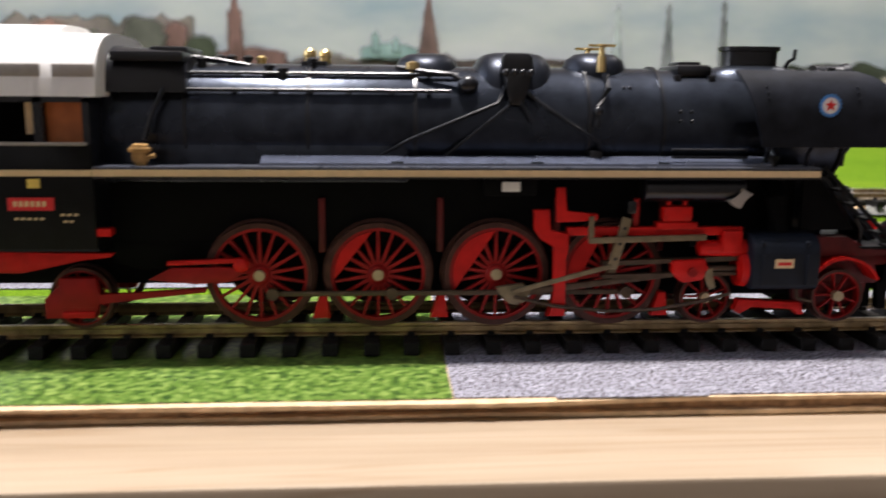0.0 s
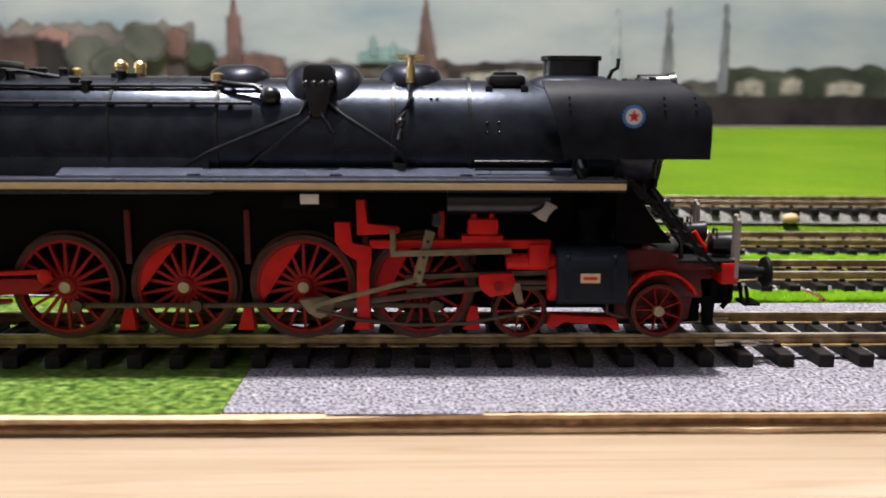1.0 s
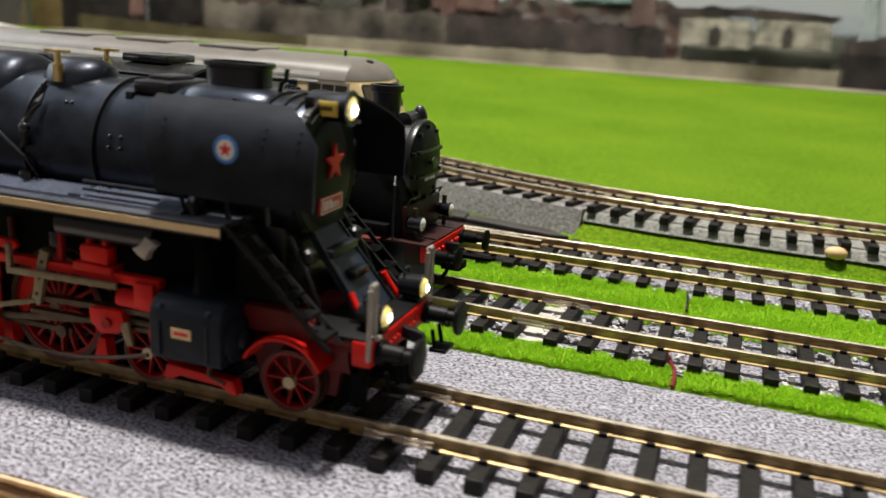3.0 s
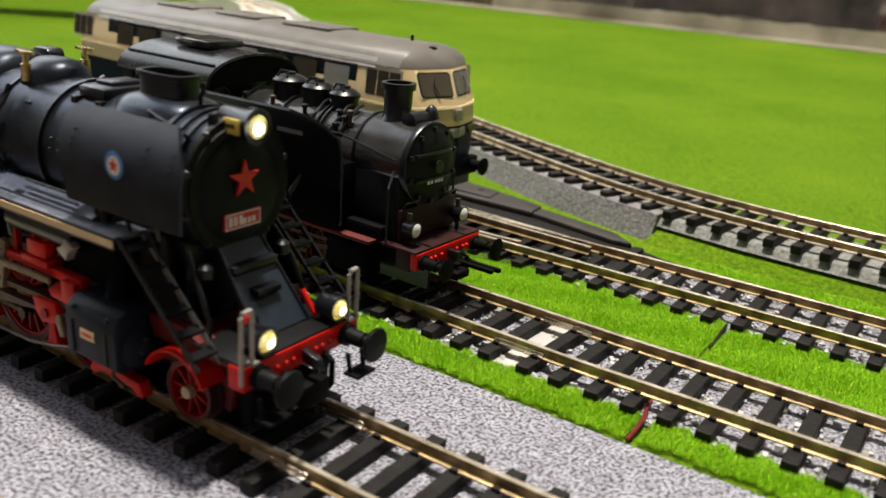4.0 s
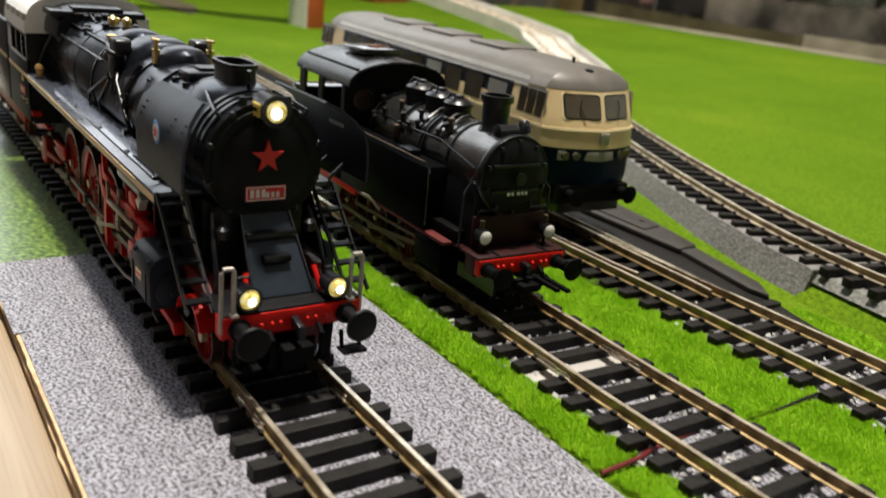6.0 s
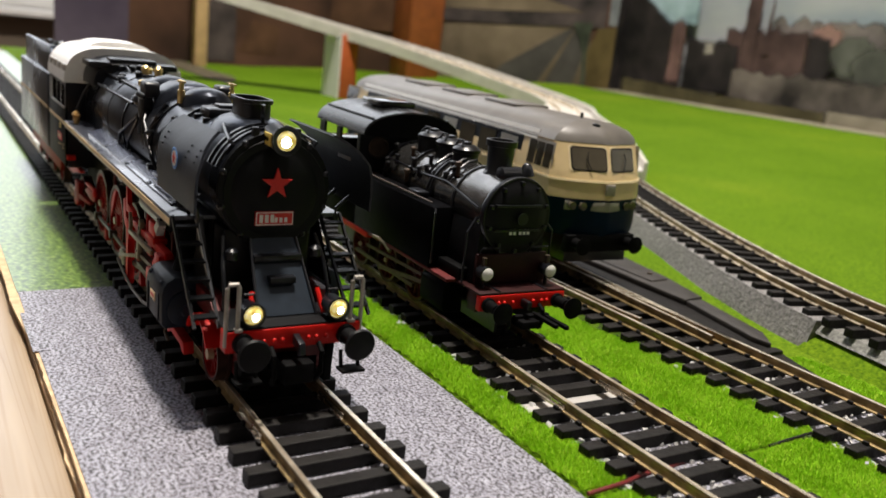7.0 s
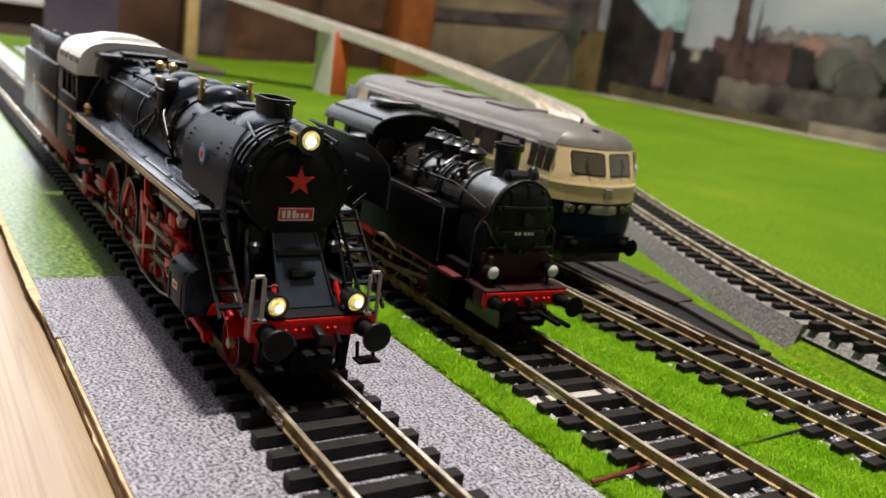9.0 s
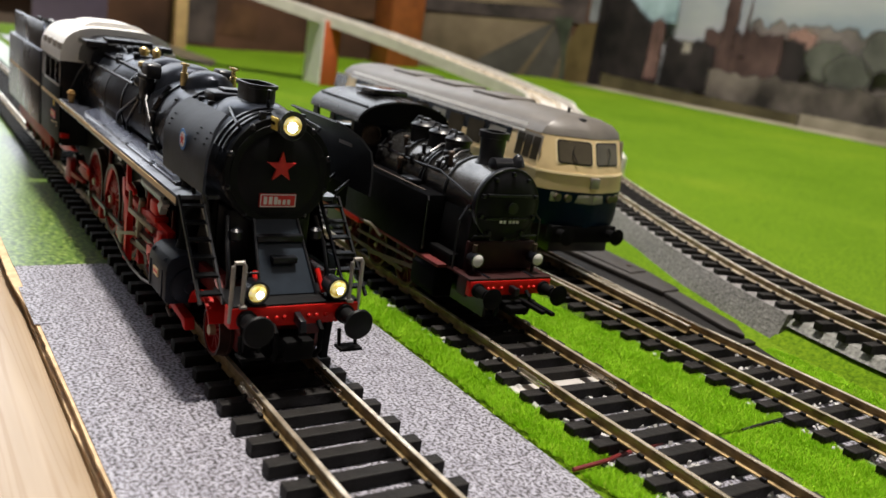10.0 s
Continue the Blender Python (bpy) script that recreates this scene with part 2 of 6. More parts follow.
def glow(name, colour, strength):
    m = bpy.data.materials.new(name)
    m.use_nodes = True
    b = m.node_tree.nodes["Principled BSDF"]
    b.inputs["Base Color"].default_value = (*colour, 1)
    b.inputs["Emission Color"].default_value = (*colour, 1)
    b.inputs["Emission Strength"].default_value = strength
    return m


def lens_glow():
    m = bpy.data.materials.new("lit_lamp_lens")
    m.use_nodes = True
    nt = m.node_tree
    b = nt.nodes["Principled BSDF"]
    b.inputs["Roughness"].default_value = 0.08
    co = nt.nodes.new("ShaderNodeTexCoord")
    v = nt.nodes.new("ShaderNodeTexVoronoi")
    v.inputs["Scale"].default_value = 900
    nt.links.new(co.outputs["Object"], v.inputs["Vector"])
    c = ramp(nt, v.outputs["Distance"], [(0.0, (1.0, 0.92, 0.62)), (0.45, (1.0, 0.82, 0.30)), (0.8, (0.55, 0.40, 0.08))])
    nt.links.new(c, b.inputs["Base Color"])
    nt.links.new(c, b.inputs["Emission Color"])
    b.inputs["Emission Strength"].default_value = 0.75
    return m


LAMPGLOW = lens_glow()
BULB = glow("lit_lamp_core", (1.0, 0.96, 0.84), 12.0)

# ---- mesh helpers, in millimetres ----
MM = 0.001


def link_mesh(name, bm, m, parent=None, label="", smooth=35):
    bmesh.ops.scale(bm, vec=(MM, MM, MM), verts=bm.verts)
    bmesh.ops.recalc_face_normals(bm, faces=bm.faces)
    me = bpy.data.meshes.new(name)
    bm.to_mesh(me)
    bm.free()
    me.materials.append(m)
    if smooth:
        me.shade_smooth()
        me.set_sharp_from_angle(angle=radians(smooth))
    ob = new(name, me)
    if parent:
        ob.parent = parent
    if label:
        ob["label"] = label
    return ob


def part(name, bm, m, parent, label=""):
    return link_mesh(name, bm, m, parent, label)


def thing(name, label, category, group="", kind="", m=None):
    ob = new(name)
    ob.empty_display_size = 0.005
    if m:
        ob.matrix_world = m
    return tagged(ob, label, category, group, kind)


def B():
    return bmesh.new()


def box(bm, x0, x1, y0, y1, z0, z1, bev=0.0):
    r = bmesh.ops.create_cube(bm, size=1)
    vs = r["verts"]
    bmesh.ops.scale(bm, vec=(abs(x1 - x0), abs(y1 - y0), abs(z1 - z0)), verts=vs)
    bmesh.ops.translate(bm, vec=((x0 + x1) / 2, (y0 + y1) / 2, (z0 + z1) / 2), verts=vs)
    if bev:
        es = list({e for v in vs for e in v.link_edges})
        bmesh.ops.bevel(bm, geom=es, offset=bev, segments=2, affect="EDGES", profile=0.5)
    return bm


def cyl(bm, p0, p1, r, r2=None, n=20, caps=True):
    p0, p1 = Vector(p0), Vector(p1)
    d = p1 - p0
    m = Matrix.Translation((p0 + p1) / 2) @ d.to_track_quat("Z", "Y").to_matrix().to_4x4()
    bmesh.ops.create_cone(bm, cap_ends=caps, segments=n, radius1=r, radius2=r if r2 is None else r2, depth=d.length, matrix=m)
    return bm


def ball(bm, c, r, sx=1, sy=1, sz=1, n=14):
    m = Matrix.Translation(c) @ Matrix.Diagonal((sx, sy, sz, 1))
    bmesh.ops.create_uvsphere(bm, u_segments=n, v_segments=max(6, n // 2), radius=r, matrix=m)
    return bm


def tube(bm, pts, r, n=8):
    pts = [Vector(p) for p in pts]
    rings = []
    for i, p in enumerate(pts):
        a, c = pts[max(0, i - 1)], pts[min(len(pts) - 1, i + 1)]
        d = (c - a).normalized()
        u = d.cross(Vector((0.13, 0.37, 1))).normalized()
        w = d.cross(u)
        rings.append([bm.verts.new(p + r * (math.cos(2 * math.pi * k / n) * u + math.sin(2 * math.pi * k / n) * w)) for k in range(n)])
    for a, c in zip(rings, rings[1:]):
        for k in range(n):
            bm.faces.new((a[k], a[(k + 1) % n], c[(k + 1) % n], c[k]))
    bm.faces.new(rings[0])
    bm.faces.new(rings[-1])
    return bm


def prism(bm, poly, axis, a, b, bev=0.0):
    """A polygon of two coordinates, drawn out along axis from a to b."""
    def at(p, h):
        return {"x": (h, p[0], p[1]), "y": (p[0], h, p[1]), "z": (p[0], p[1], h)}[axis]
    lo = [bm.verts.new(at(p, a)) for p in poly]
    hi = [bm.verts.new(at(p, b)) for p in poly]
    n = len(poly)
    fs = [bm.faces.new(lo), bm.faces.new(hi)]
    fs += [bm.faces.new((lo[k], lo[(k + 1) % n], hi[(k + 1) % n], hi[k])) for k in range(n)]
    if bev:
        es = list({e for f in fs for e in f.edges})
        bmesh.ops.bevel(bm, geom=es, offset=bev, segments=2, affect="EDGES", profile=0.5)
    return bm


def loft(bm, rings, closed=True, caps=True):
    rs = [[bm.verts.new(p) for p in ring] for ring in rings]
    n = len(rs[0])
    for a, c in zip(rs, rs[1:]):
        for k in range(n if closed else n - 1):
            bm.faces.new((a[k], a[(k + 1) % n], c[(k + 1) % n], c[k]))
    if caps and closed:
        bm.faces.new(rs[0])
        bm.faces.new(rs[-1])
    return bm


def lathe(bm, prof, c, axis="x", n=32):
    """prof: (along, radius); turned about an axis through c."""
    rings = []
    for h, r in prof:
        ring = []
        for k in range(n):
            a = 2 * math.pi * k / n
            p = {"x": (h, r * math.cos(a), r * math.sin(a)), "y": (r * math.cos(a), h, r * math.sin(a)), "z": (r * math.cos(a), r * math.sin(a), h)}[axis]
            ring.append((p[0] + c[0], p[1] + c[1], p[2] + c[2]))
        rings.append(ring)
    return loft(bm, rings)


def ring_band(bm, c, r0, r1, y0, y1, n=40):
    """A flat ring about an axis along y."""
    rings = []
    for r, y in ((r0, y0), (r1, y0), (r1, y1), (r0, y1), (r0, y0)):
        rings.append([(c[0] + r * math.cos(2 * math.pi * k / n), c[1] + y, c[2] + r * math.sin(2 * math.pi * k / n)) for k in range(n)])
    loft(bm, rings, True, False)
    bmesh.ops.remove_doubles(bm, verts=bm.verts, dist=1e-5)
    return bm


def rod(bm, x0, z0, x1, z1, w, y0, y1, bev=0.0):
    """A flat bar in the xz plane, w high, between y0 and y1."""
    d = Vector((x1 - x0, z1 - z0)).normalized()
    nn = Vector((-d.y, d.x)) * w / 2
    return prism(bm, [(x0 + nn.x, z0 + nn.y), (x1 + nn.x, z1 + nn.y), (x1 - nn.x, z1 - nn.y), (x0 - nn.x, z0 - nn.y)], "y", y0, y1, bev)


RT = 5.2  # rail head height

# ---- setting ----
def slab(name, m, x0, x1, y0, y1, z0, z1, label, category, bev=0.0):
    return tagged(link_mesh(name, box(B(), x0, x1, y0, y1, z0, z1, bev), m), label, category, kind="structure")


slab("table_board", PINEPOST, -1100, 900, -39, 900, -22, -3.6, "plain wooden board that carries the model railway", "table")
for lx, ly in ((-1060, 20), (860, 20), (-1060, 850), (860, 850)):
    slab("table_leg", PINEPOST, lx - 30, lx + 30, ly - 30, ly + 30, -739, -22.2, "plain wooden leg under the layout board", "table leg", 2.0)
slab("wooden_batten", PINE, -1100, 900, -63, -39.3, -40, -3.4, "pale pine batten along the table's front edge", "wood", 0.8)
slab("floor", FLOORMAT, -2150, 3600, -1700, 1600, -760, -740, "brown floor far below the table", "floor")
slab("ceiling", CEILMAT, -2150, 3600, -1700, 1600, 2200, 2220, "white room ceiling", "ceiling")
slab("wall_north", WALLMAT, -2150, 3500, 1500, 1600, -740, 2200, "plain room wall behind the layout", "wall")
# out of view; added as a reflector for the train's near side
slab("wall_south", BOUNCEWALL, -2150, 3500, -1700, -1600, -740, 2200, "unseen grey wall that bounces light onto the train's side", "wall")
for nm, y0, y1, z0, z1 in (("wall_west", -1600, -620, -740, 2200), ("wall_west_far", 1460, 1500, -740, 2200), ("wall_west_sill", -620, 1460, -740, 30), ("wall_west_head", -620, 1460, 2090, 2200)):
    slab(nm, WALLMAT, -2150, -2000, y0, y1, z0, z1, "plain room wall beside the window", "wall")


def window():
    w = thing("window_1", "white framed window at the room's end", "window", kind="structure")
    frame_bm = B()
    for y0, y1, z0, z1 in ((-620, -585, 30, 2090), (1425, 1460, 30, 2090), (-585, 1425, 30, 65), (-585, 1425, 2055, 2090), (400, 440, 65, 2055)):
        box(frame_bm, -2060, -2020, y0, y1, z0, z1, 2)
    part("window_frame", frame_bm, WHITE, w)
    for y0, y1 in ((-585, 400), (440, 1425)):
        part("pane", box(B(), -2045, -2040, y0, y1, 65, 2055), PANE, w)
    part("window_sill", box(B(), -2030, -1950, -640, 1480, 15, 30, 2), WHITE, w)
    return w


PANE = glow("daylit_pane", (0.80, 0.86, 1.0), 1.1)
window()
slab("wall_east", WALLMAT, 3500, 3600, -1700, 1600, -740, 2200, "plain room wall", "wall")


def ground_sheet():
    xs = [-1100 + 25 * k for k in range(81)]
    ys = [38.4 + 14 * k for k in range(52)]
    bm = B()
    grid = []
    for y in ys:
        row = []
        for x in xs:
            rise = 24 * max(0, min(1, (y - 330) / 400)) ** 1.3
            row.append(bm.verts.new((x, y, -0.35 + rise + 0.8 * noise.noise((x / 60, y / 60, 0)) * (y > 150))))
        grid.append(row)
    for a, c in zip(grid, grid[1:]):
        for k in range(len(a) - 1):
            bm.faces.new((a[k], a[k + 1], c[k + 1], c[k]))
    return tagged(link_mesh("ground", bm, LAWN), "bright green grass mat covering the layout", "grass", kind="structure")


ground_sheet()


def cardboard():
    t = thing("cardboard_base", "torn brown corrugated cardboard under the printed paper", "cardboard", kind="structure")

    def lip(x, far):
        u = max(0.0, min(1.0, (-30 - x) / 40))
        return -far * u * u * (3 - 2 * u)

    def sheet(z0, z1, edge, wob, seed, far=0.0):
        n = 360
        front = [(-700 + 1100 * k / n, edge + lip(-700 + 1100 * k / n, far) + wob * noise.noise((k * 0.11, seed, 0)) + 0.5 * wob * noise.noise((k * 0.7, seed, 5))) for k in range(n + 1)]
        bm = B()
        lo = [bm.verts.new((x, y, z0 + 0.25 * noise.noise((x * 0.03, seed, 2)))) for x, y in front]
        hi = [bm.verts.new((x, y, z1 + 0.10 * noise.noise((x * 0.04, seed, 2)))) for x, y in front]
        bl = [bm.verts.new((x, 38, z0)) for x, y in front]
        bh = [bm.verts.new((x, 38, z1)) for x, y in front]
        for k in range(n):
            for a, c in ((lo, hi), (hi, bh), (bl, lo)):
                bm.faces.new((a[k], a[k + 1], c[k + 1], c[k]))
        return bm
    part("top_liner", sheet(-1.0, -0.3, -38.8, 0.6, 1.0, 1.5), CARD, t)
    part("core", sheet(-2.6, -1.05, -37.6, 1.2, 2.0), CARDDARK, t)
    part("bottom_liner", sheet(-3.38, -2.65, -38.9, 0.9, 3.0), CARD, t)
    return t


CARDDARK = mat("cardboard_core", (0.30, 0.18, 0.095), 0.9, 0, 0.4, 500, 0.5, 900)
cardboard()
slab("ballast_sheet", BALLAST, -79, 800, -38.2, 38.6, -0.22, 0.0, "grey printed gravel paper under the front track", "paper")
slab("grass_paper", PRINTGRASS, -1000, -79.2, -38.4, 38.6, -0.24, -0.03, "glossy printed grass paper beside the front track", "paper")

# ---- tracks ----
RAIL_PROFILE = [(-1.0, 2.7), (1.0, 2.7), (1.0, 3.0), (0.25, 3.3), (0.25, 4.2), (0.5, 4.5), (0.5, 5.1), (0.4, 5.2), (-0.4, 5.2), (-0.5, 5.1), (-0.5, 4.5), (-0.25, 4.2), (-0.25, 3.3), (-1.0, 3.0)]
HEAD = 8.7


def rail_along(bm, line, off, dz=0.0):
    """line: (x, y, heading) stations; the rail's foot follows them at a sideways distance."""
    rings = []
    for x, y, a in line:
        nx, ny = -math.sin(a), math.cos(a)
        rings.append([(x + nx * (off + u), y + ny * (off + u), w + dz) for u, w in RAIL_PROFILE])
    return loft(bm, rings)


def sleeper_mesh(length=30.0, width=3.0):
    bm = B()
    box(bm, -width / 2, width / 2, -length / 2, length / 2, 0.05, 2.65, 0.25)
    for s in (-1, 1):
        for t in (-1, 1):
            box(bm, -0.7, 0.7, s * HEAD + t * 1.25 - 0.35, s * HEAD + t * 1.25 + 0.35, 2.6, 3.45, 0.12)
    bmesh.ops.scale(bm, vec=(MM, MM, MM), verts=bm.verts)
    bmesh.ops.recalc_face_normals(bm, faces=bm.faces)
    me = bpy.data.meshes.new("sleeper")
    bm.to_mesh(me)
    bm.free()
    me.materials.append(SLEEPER)
    return me


SLEEPER_MESH = sleeper_mesh()


def stations(f, x0, x1, step):
    out = []
    x = x0
    while x <= x1 + 1e-6:
        a = math.atan2(f(x + 0.5) - f(x - 0.5), 1.0)
        out.append((x, f(x), a))
        x += step
    return out


def steel_rail(bm, parent):
    """A rail with a bright head and darker brown sides."""
    ob = part("rail", bm, RAIL, parent)
    ob.data.materials.append(RAILSIDE)
    for p in ob.data.polygons:
        p.material_index = 0 if p.normal.z > 0.7 and p.center.z > 0.0046 else 1
    return ob


def track(label, f, x0, x1, phase, pitch, dz=0.0, step=20.0, joints=(), gap=None):
    tr = thing("railway_track", label, "railway track", "model railway tracks")
    line = stations(f, x0, x1, step)
    for s in (-1, 1):
        steel_rail(rail_along(B(), line, s * HEAD, dz), tr)
    n = int((x1 - x0) / pitch)
    k0 = math.ceil((x0 - phase) / pitch)
    for k in range(k0, k0 + n):
        x = phase + k * pitch - (1.9 if gap is not None and phase + k * pitch < gap else 0.0)
        a = math.atan2(f(x + 0.5) - f(x - 0.5), 1.0)
        ob = new("sleeper", SLEEPER_MESH)
        ob.parent = tr
        ob.matrix_local = pose(x * MM, f(x) * MM, dz * MM, 0, 0, math.degrees(a) + random.uniform(-0.7, 0.7))
    for x, s in joints:
        bm = B()
        y = f(x) + s * HEAD
        box(bm, x - 6, x + 6, y - 1.25, y + 1.25, 2.75 + dz, 3.35 + dz, 0.15)
        box(bm, x - 6, x + 6, y - 0.75, y + 0.75, 3.3 + dz, 4.1 + dz, 0.1)
        part("rail_joiner", bm, JOINER, tr, "bright metal rail joiner")
    return tr


Y2, Y3 = 62.5, 117.0


def second_line(x):
    return Y2 + 0.035 * max(0.0, 40 - x)


track("front nickel rail track on black sleepers", lambda x: 0.0, -900, 300, 16.6, 7.83, joints=((18, -1), (15, 1)))
track("second nickel rail track on black sleepers in grass", second_line, -900, 300, 30.6, 7.5, joints=((26, -1), (29, 1)), gap=26.0)
track("third nickel rail track beside the turnout", lambda x: Y3, -900, 300, 66.0, 7.5)


def branch(x):
    d = max(0.0, 14 - x)
    return Y3 + 0.075 * d - 1.5 * (1 - math.exp(-d / 20.0))


def bow(x):
    d = 33 - x
    if d < 0:
        return 171 - 5.0 * (1 - math.exp(d / 33.0))
    far = max(0.0, d - 54)
    d = min(d, 54.0)
    return 171 + 0.15 * d + 0.0024 * d * d + 0.41 * far + 0.0005 * far * far


def turnout():
    tr = thing("railway_turnout", "diverging turnout track with dark plastic base", "railway track", "model railway tracks")
    line = stations(branch, -420, 14, 14)
    steel_rail(rail_along(B(), line, HEAD), tr)
    steel_rail(rail_along(B(), line[:-5], -HEAD), tr)
    wing = [(x, branch(x) + HEAD - 3.4 - (0.06 * (x - 4) if x > 4 else 0.0), -0.07 if x < 4 else -0.2) for x in (-60, -44, -28, -12, 4, 11)]
    steel_rail(rail_along(B(), wing, 0.0), tr)
    check = [(x, Y3 - HEAD + 2.6 + (0.12 * abs(x + 30) - 2.0 if abs(x + 30) > 17 else 0.0), 0.0) for x in (-54, -46, -30, -14, -6)]
    steel_rail(rail_along(B(), check, 0.0), tr)
    bed = [(x, branch(x) + 16.5) for x in range(-410, 12, 14)] + [(14, Y3 + 15), (14, Y3 - 8)] + [(x, branch(x) - 16.5) for x in range(-12, -411, -14)]
    part("base", prism(B(), bed, "z", 0.1, 0.9), SLEEPER, tr)
    for k in range(55):
        x = 6 - k * 7.6
        a = math.atan2(branch(x + 0.5) - branch(x - 0.5), 1.0)
        ob = new("sleeper", SLEEPER_MESH)
        ob.parent = tr
        ob.matrix_local = pose(x * MM, branch(x) * MM, -0.1 * MM, 0, 0, math.degrees(a))
    return tr


turnout()
track("curved nickel rail track on a raised grey bed", bow, -236, 330, 30.0, 7.6, dz=7.3, step=12)

# ---- front express locomotive ----
BZ, BR = 43.3, 11.9      # boiler axis height and radius
DRIVERS = (-114.2, -91.7, -68.9, -46.4)


SPOKES = {}


def spoke_mesh(r, face):
    key = (r, face.name)
    if key not in SPOKES:
        bm = prism(B(), [(r * 0.13, -r * 0.038), (r * 0.87, -r * 0.023), (r * 0.87, r * 0.023), (r * 0.13, r * 0.038)], "y", -0.45, 0.45)
        bmesh.ops.scale(bm, vec=(MM, MM, MM), verts=bm.verts)
        bmesh.ops.recalc_face_normals(bm, faces=bm.faces)
        me = bpy.data.meshes.new("spoke")
        bm.to_mesh(me)
        bm.free()
        me.materials.append(face)
        SPOKES[key] = me
    return SPOKES[key]


def wheel(parent, name, x, y, r, spokes, weight=None, axle_r=None, tyre=BROWNSTEEL, face=DEEPRED, z=None):
    """A spoked wheel whose outer face looks away from the track's middle."""
    z = RT + r if z is None else z
    s = -1 if y < 0 else 1
    c = (x, y, z)
    w = part(name, lathe(B(), [(-1.2, r * 0.10), (-1.15, r * 0.19), (0.9, r * 0.19), (1.2, r * 0.15)] if s > 0 else [(-1.2, r * 0.15), (-0.9, r * 0.19), (1.15, r * 0.19), (1.2, r * 0.10)], c, "y", 20), face, parent)
    part("rim", ring_band(B(), c, r * 0.84, r * 0.905, -0.9, 0.9, 44), face, w)
    me = spoke_mesh(r, face)
    for k in range(spokes):
        ob = new("spoke", me)
        ob.parent = w
        ob.matrix_local = pose(x * MM, y * MM, z * MM, 0, 360 * (k + 0.5) / spokes, 0)
    bm = ring_band(B(), c, r * 0.90, r, -1.1, 1.1, 44)
    bm = ring_band(bm, (x, y - s * 1.3, z), r * 0.86, r * 1.06, -0.3, 0.3, 44)
    part("tyre", bm, tyre, w)
    if weight:
        a0, a1 = weight
        n = 14
        out = [(x + r * 0.83 * math.cos(a0 + (a1 - a0) * k / n), z + r * 0.83 * math.sin(a0 + (a1 - a0) * k / n)) for k in range(n + 1)]
        part("counterweight", prism(B(), out, "y", y + s * 0.75 - 0.2, y + s * 0.75 + 0.2), RED, w)
    part("axle_end", cyl(B(), (x, y + s * 0.5, z), (x, y + s * 1.7, z), axle_r or r * 0.105, n=16), AXLE, w)
    return w


def spur(n, r0, r1, c, x0, x1, turn=0.0):
    """A star of n points about an axis along x."""
    pts = []
    for k in range(2 * n):
        a = math.pi / 2 + turn + math.pi * k / n
        r = r1 if k % 2 == 0 else r0
        pts.append((c[1] + r * math.cos(a), c[2] + r * math.sin(a)))
    return prism(B(), pts, "x", x0, x1)


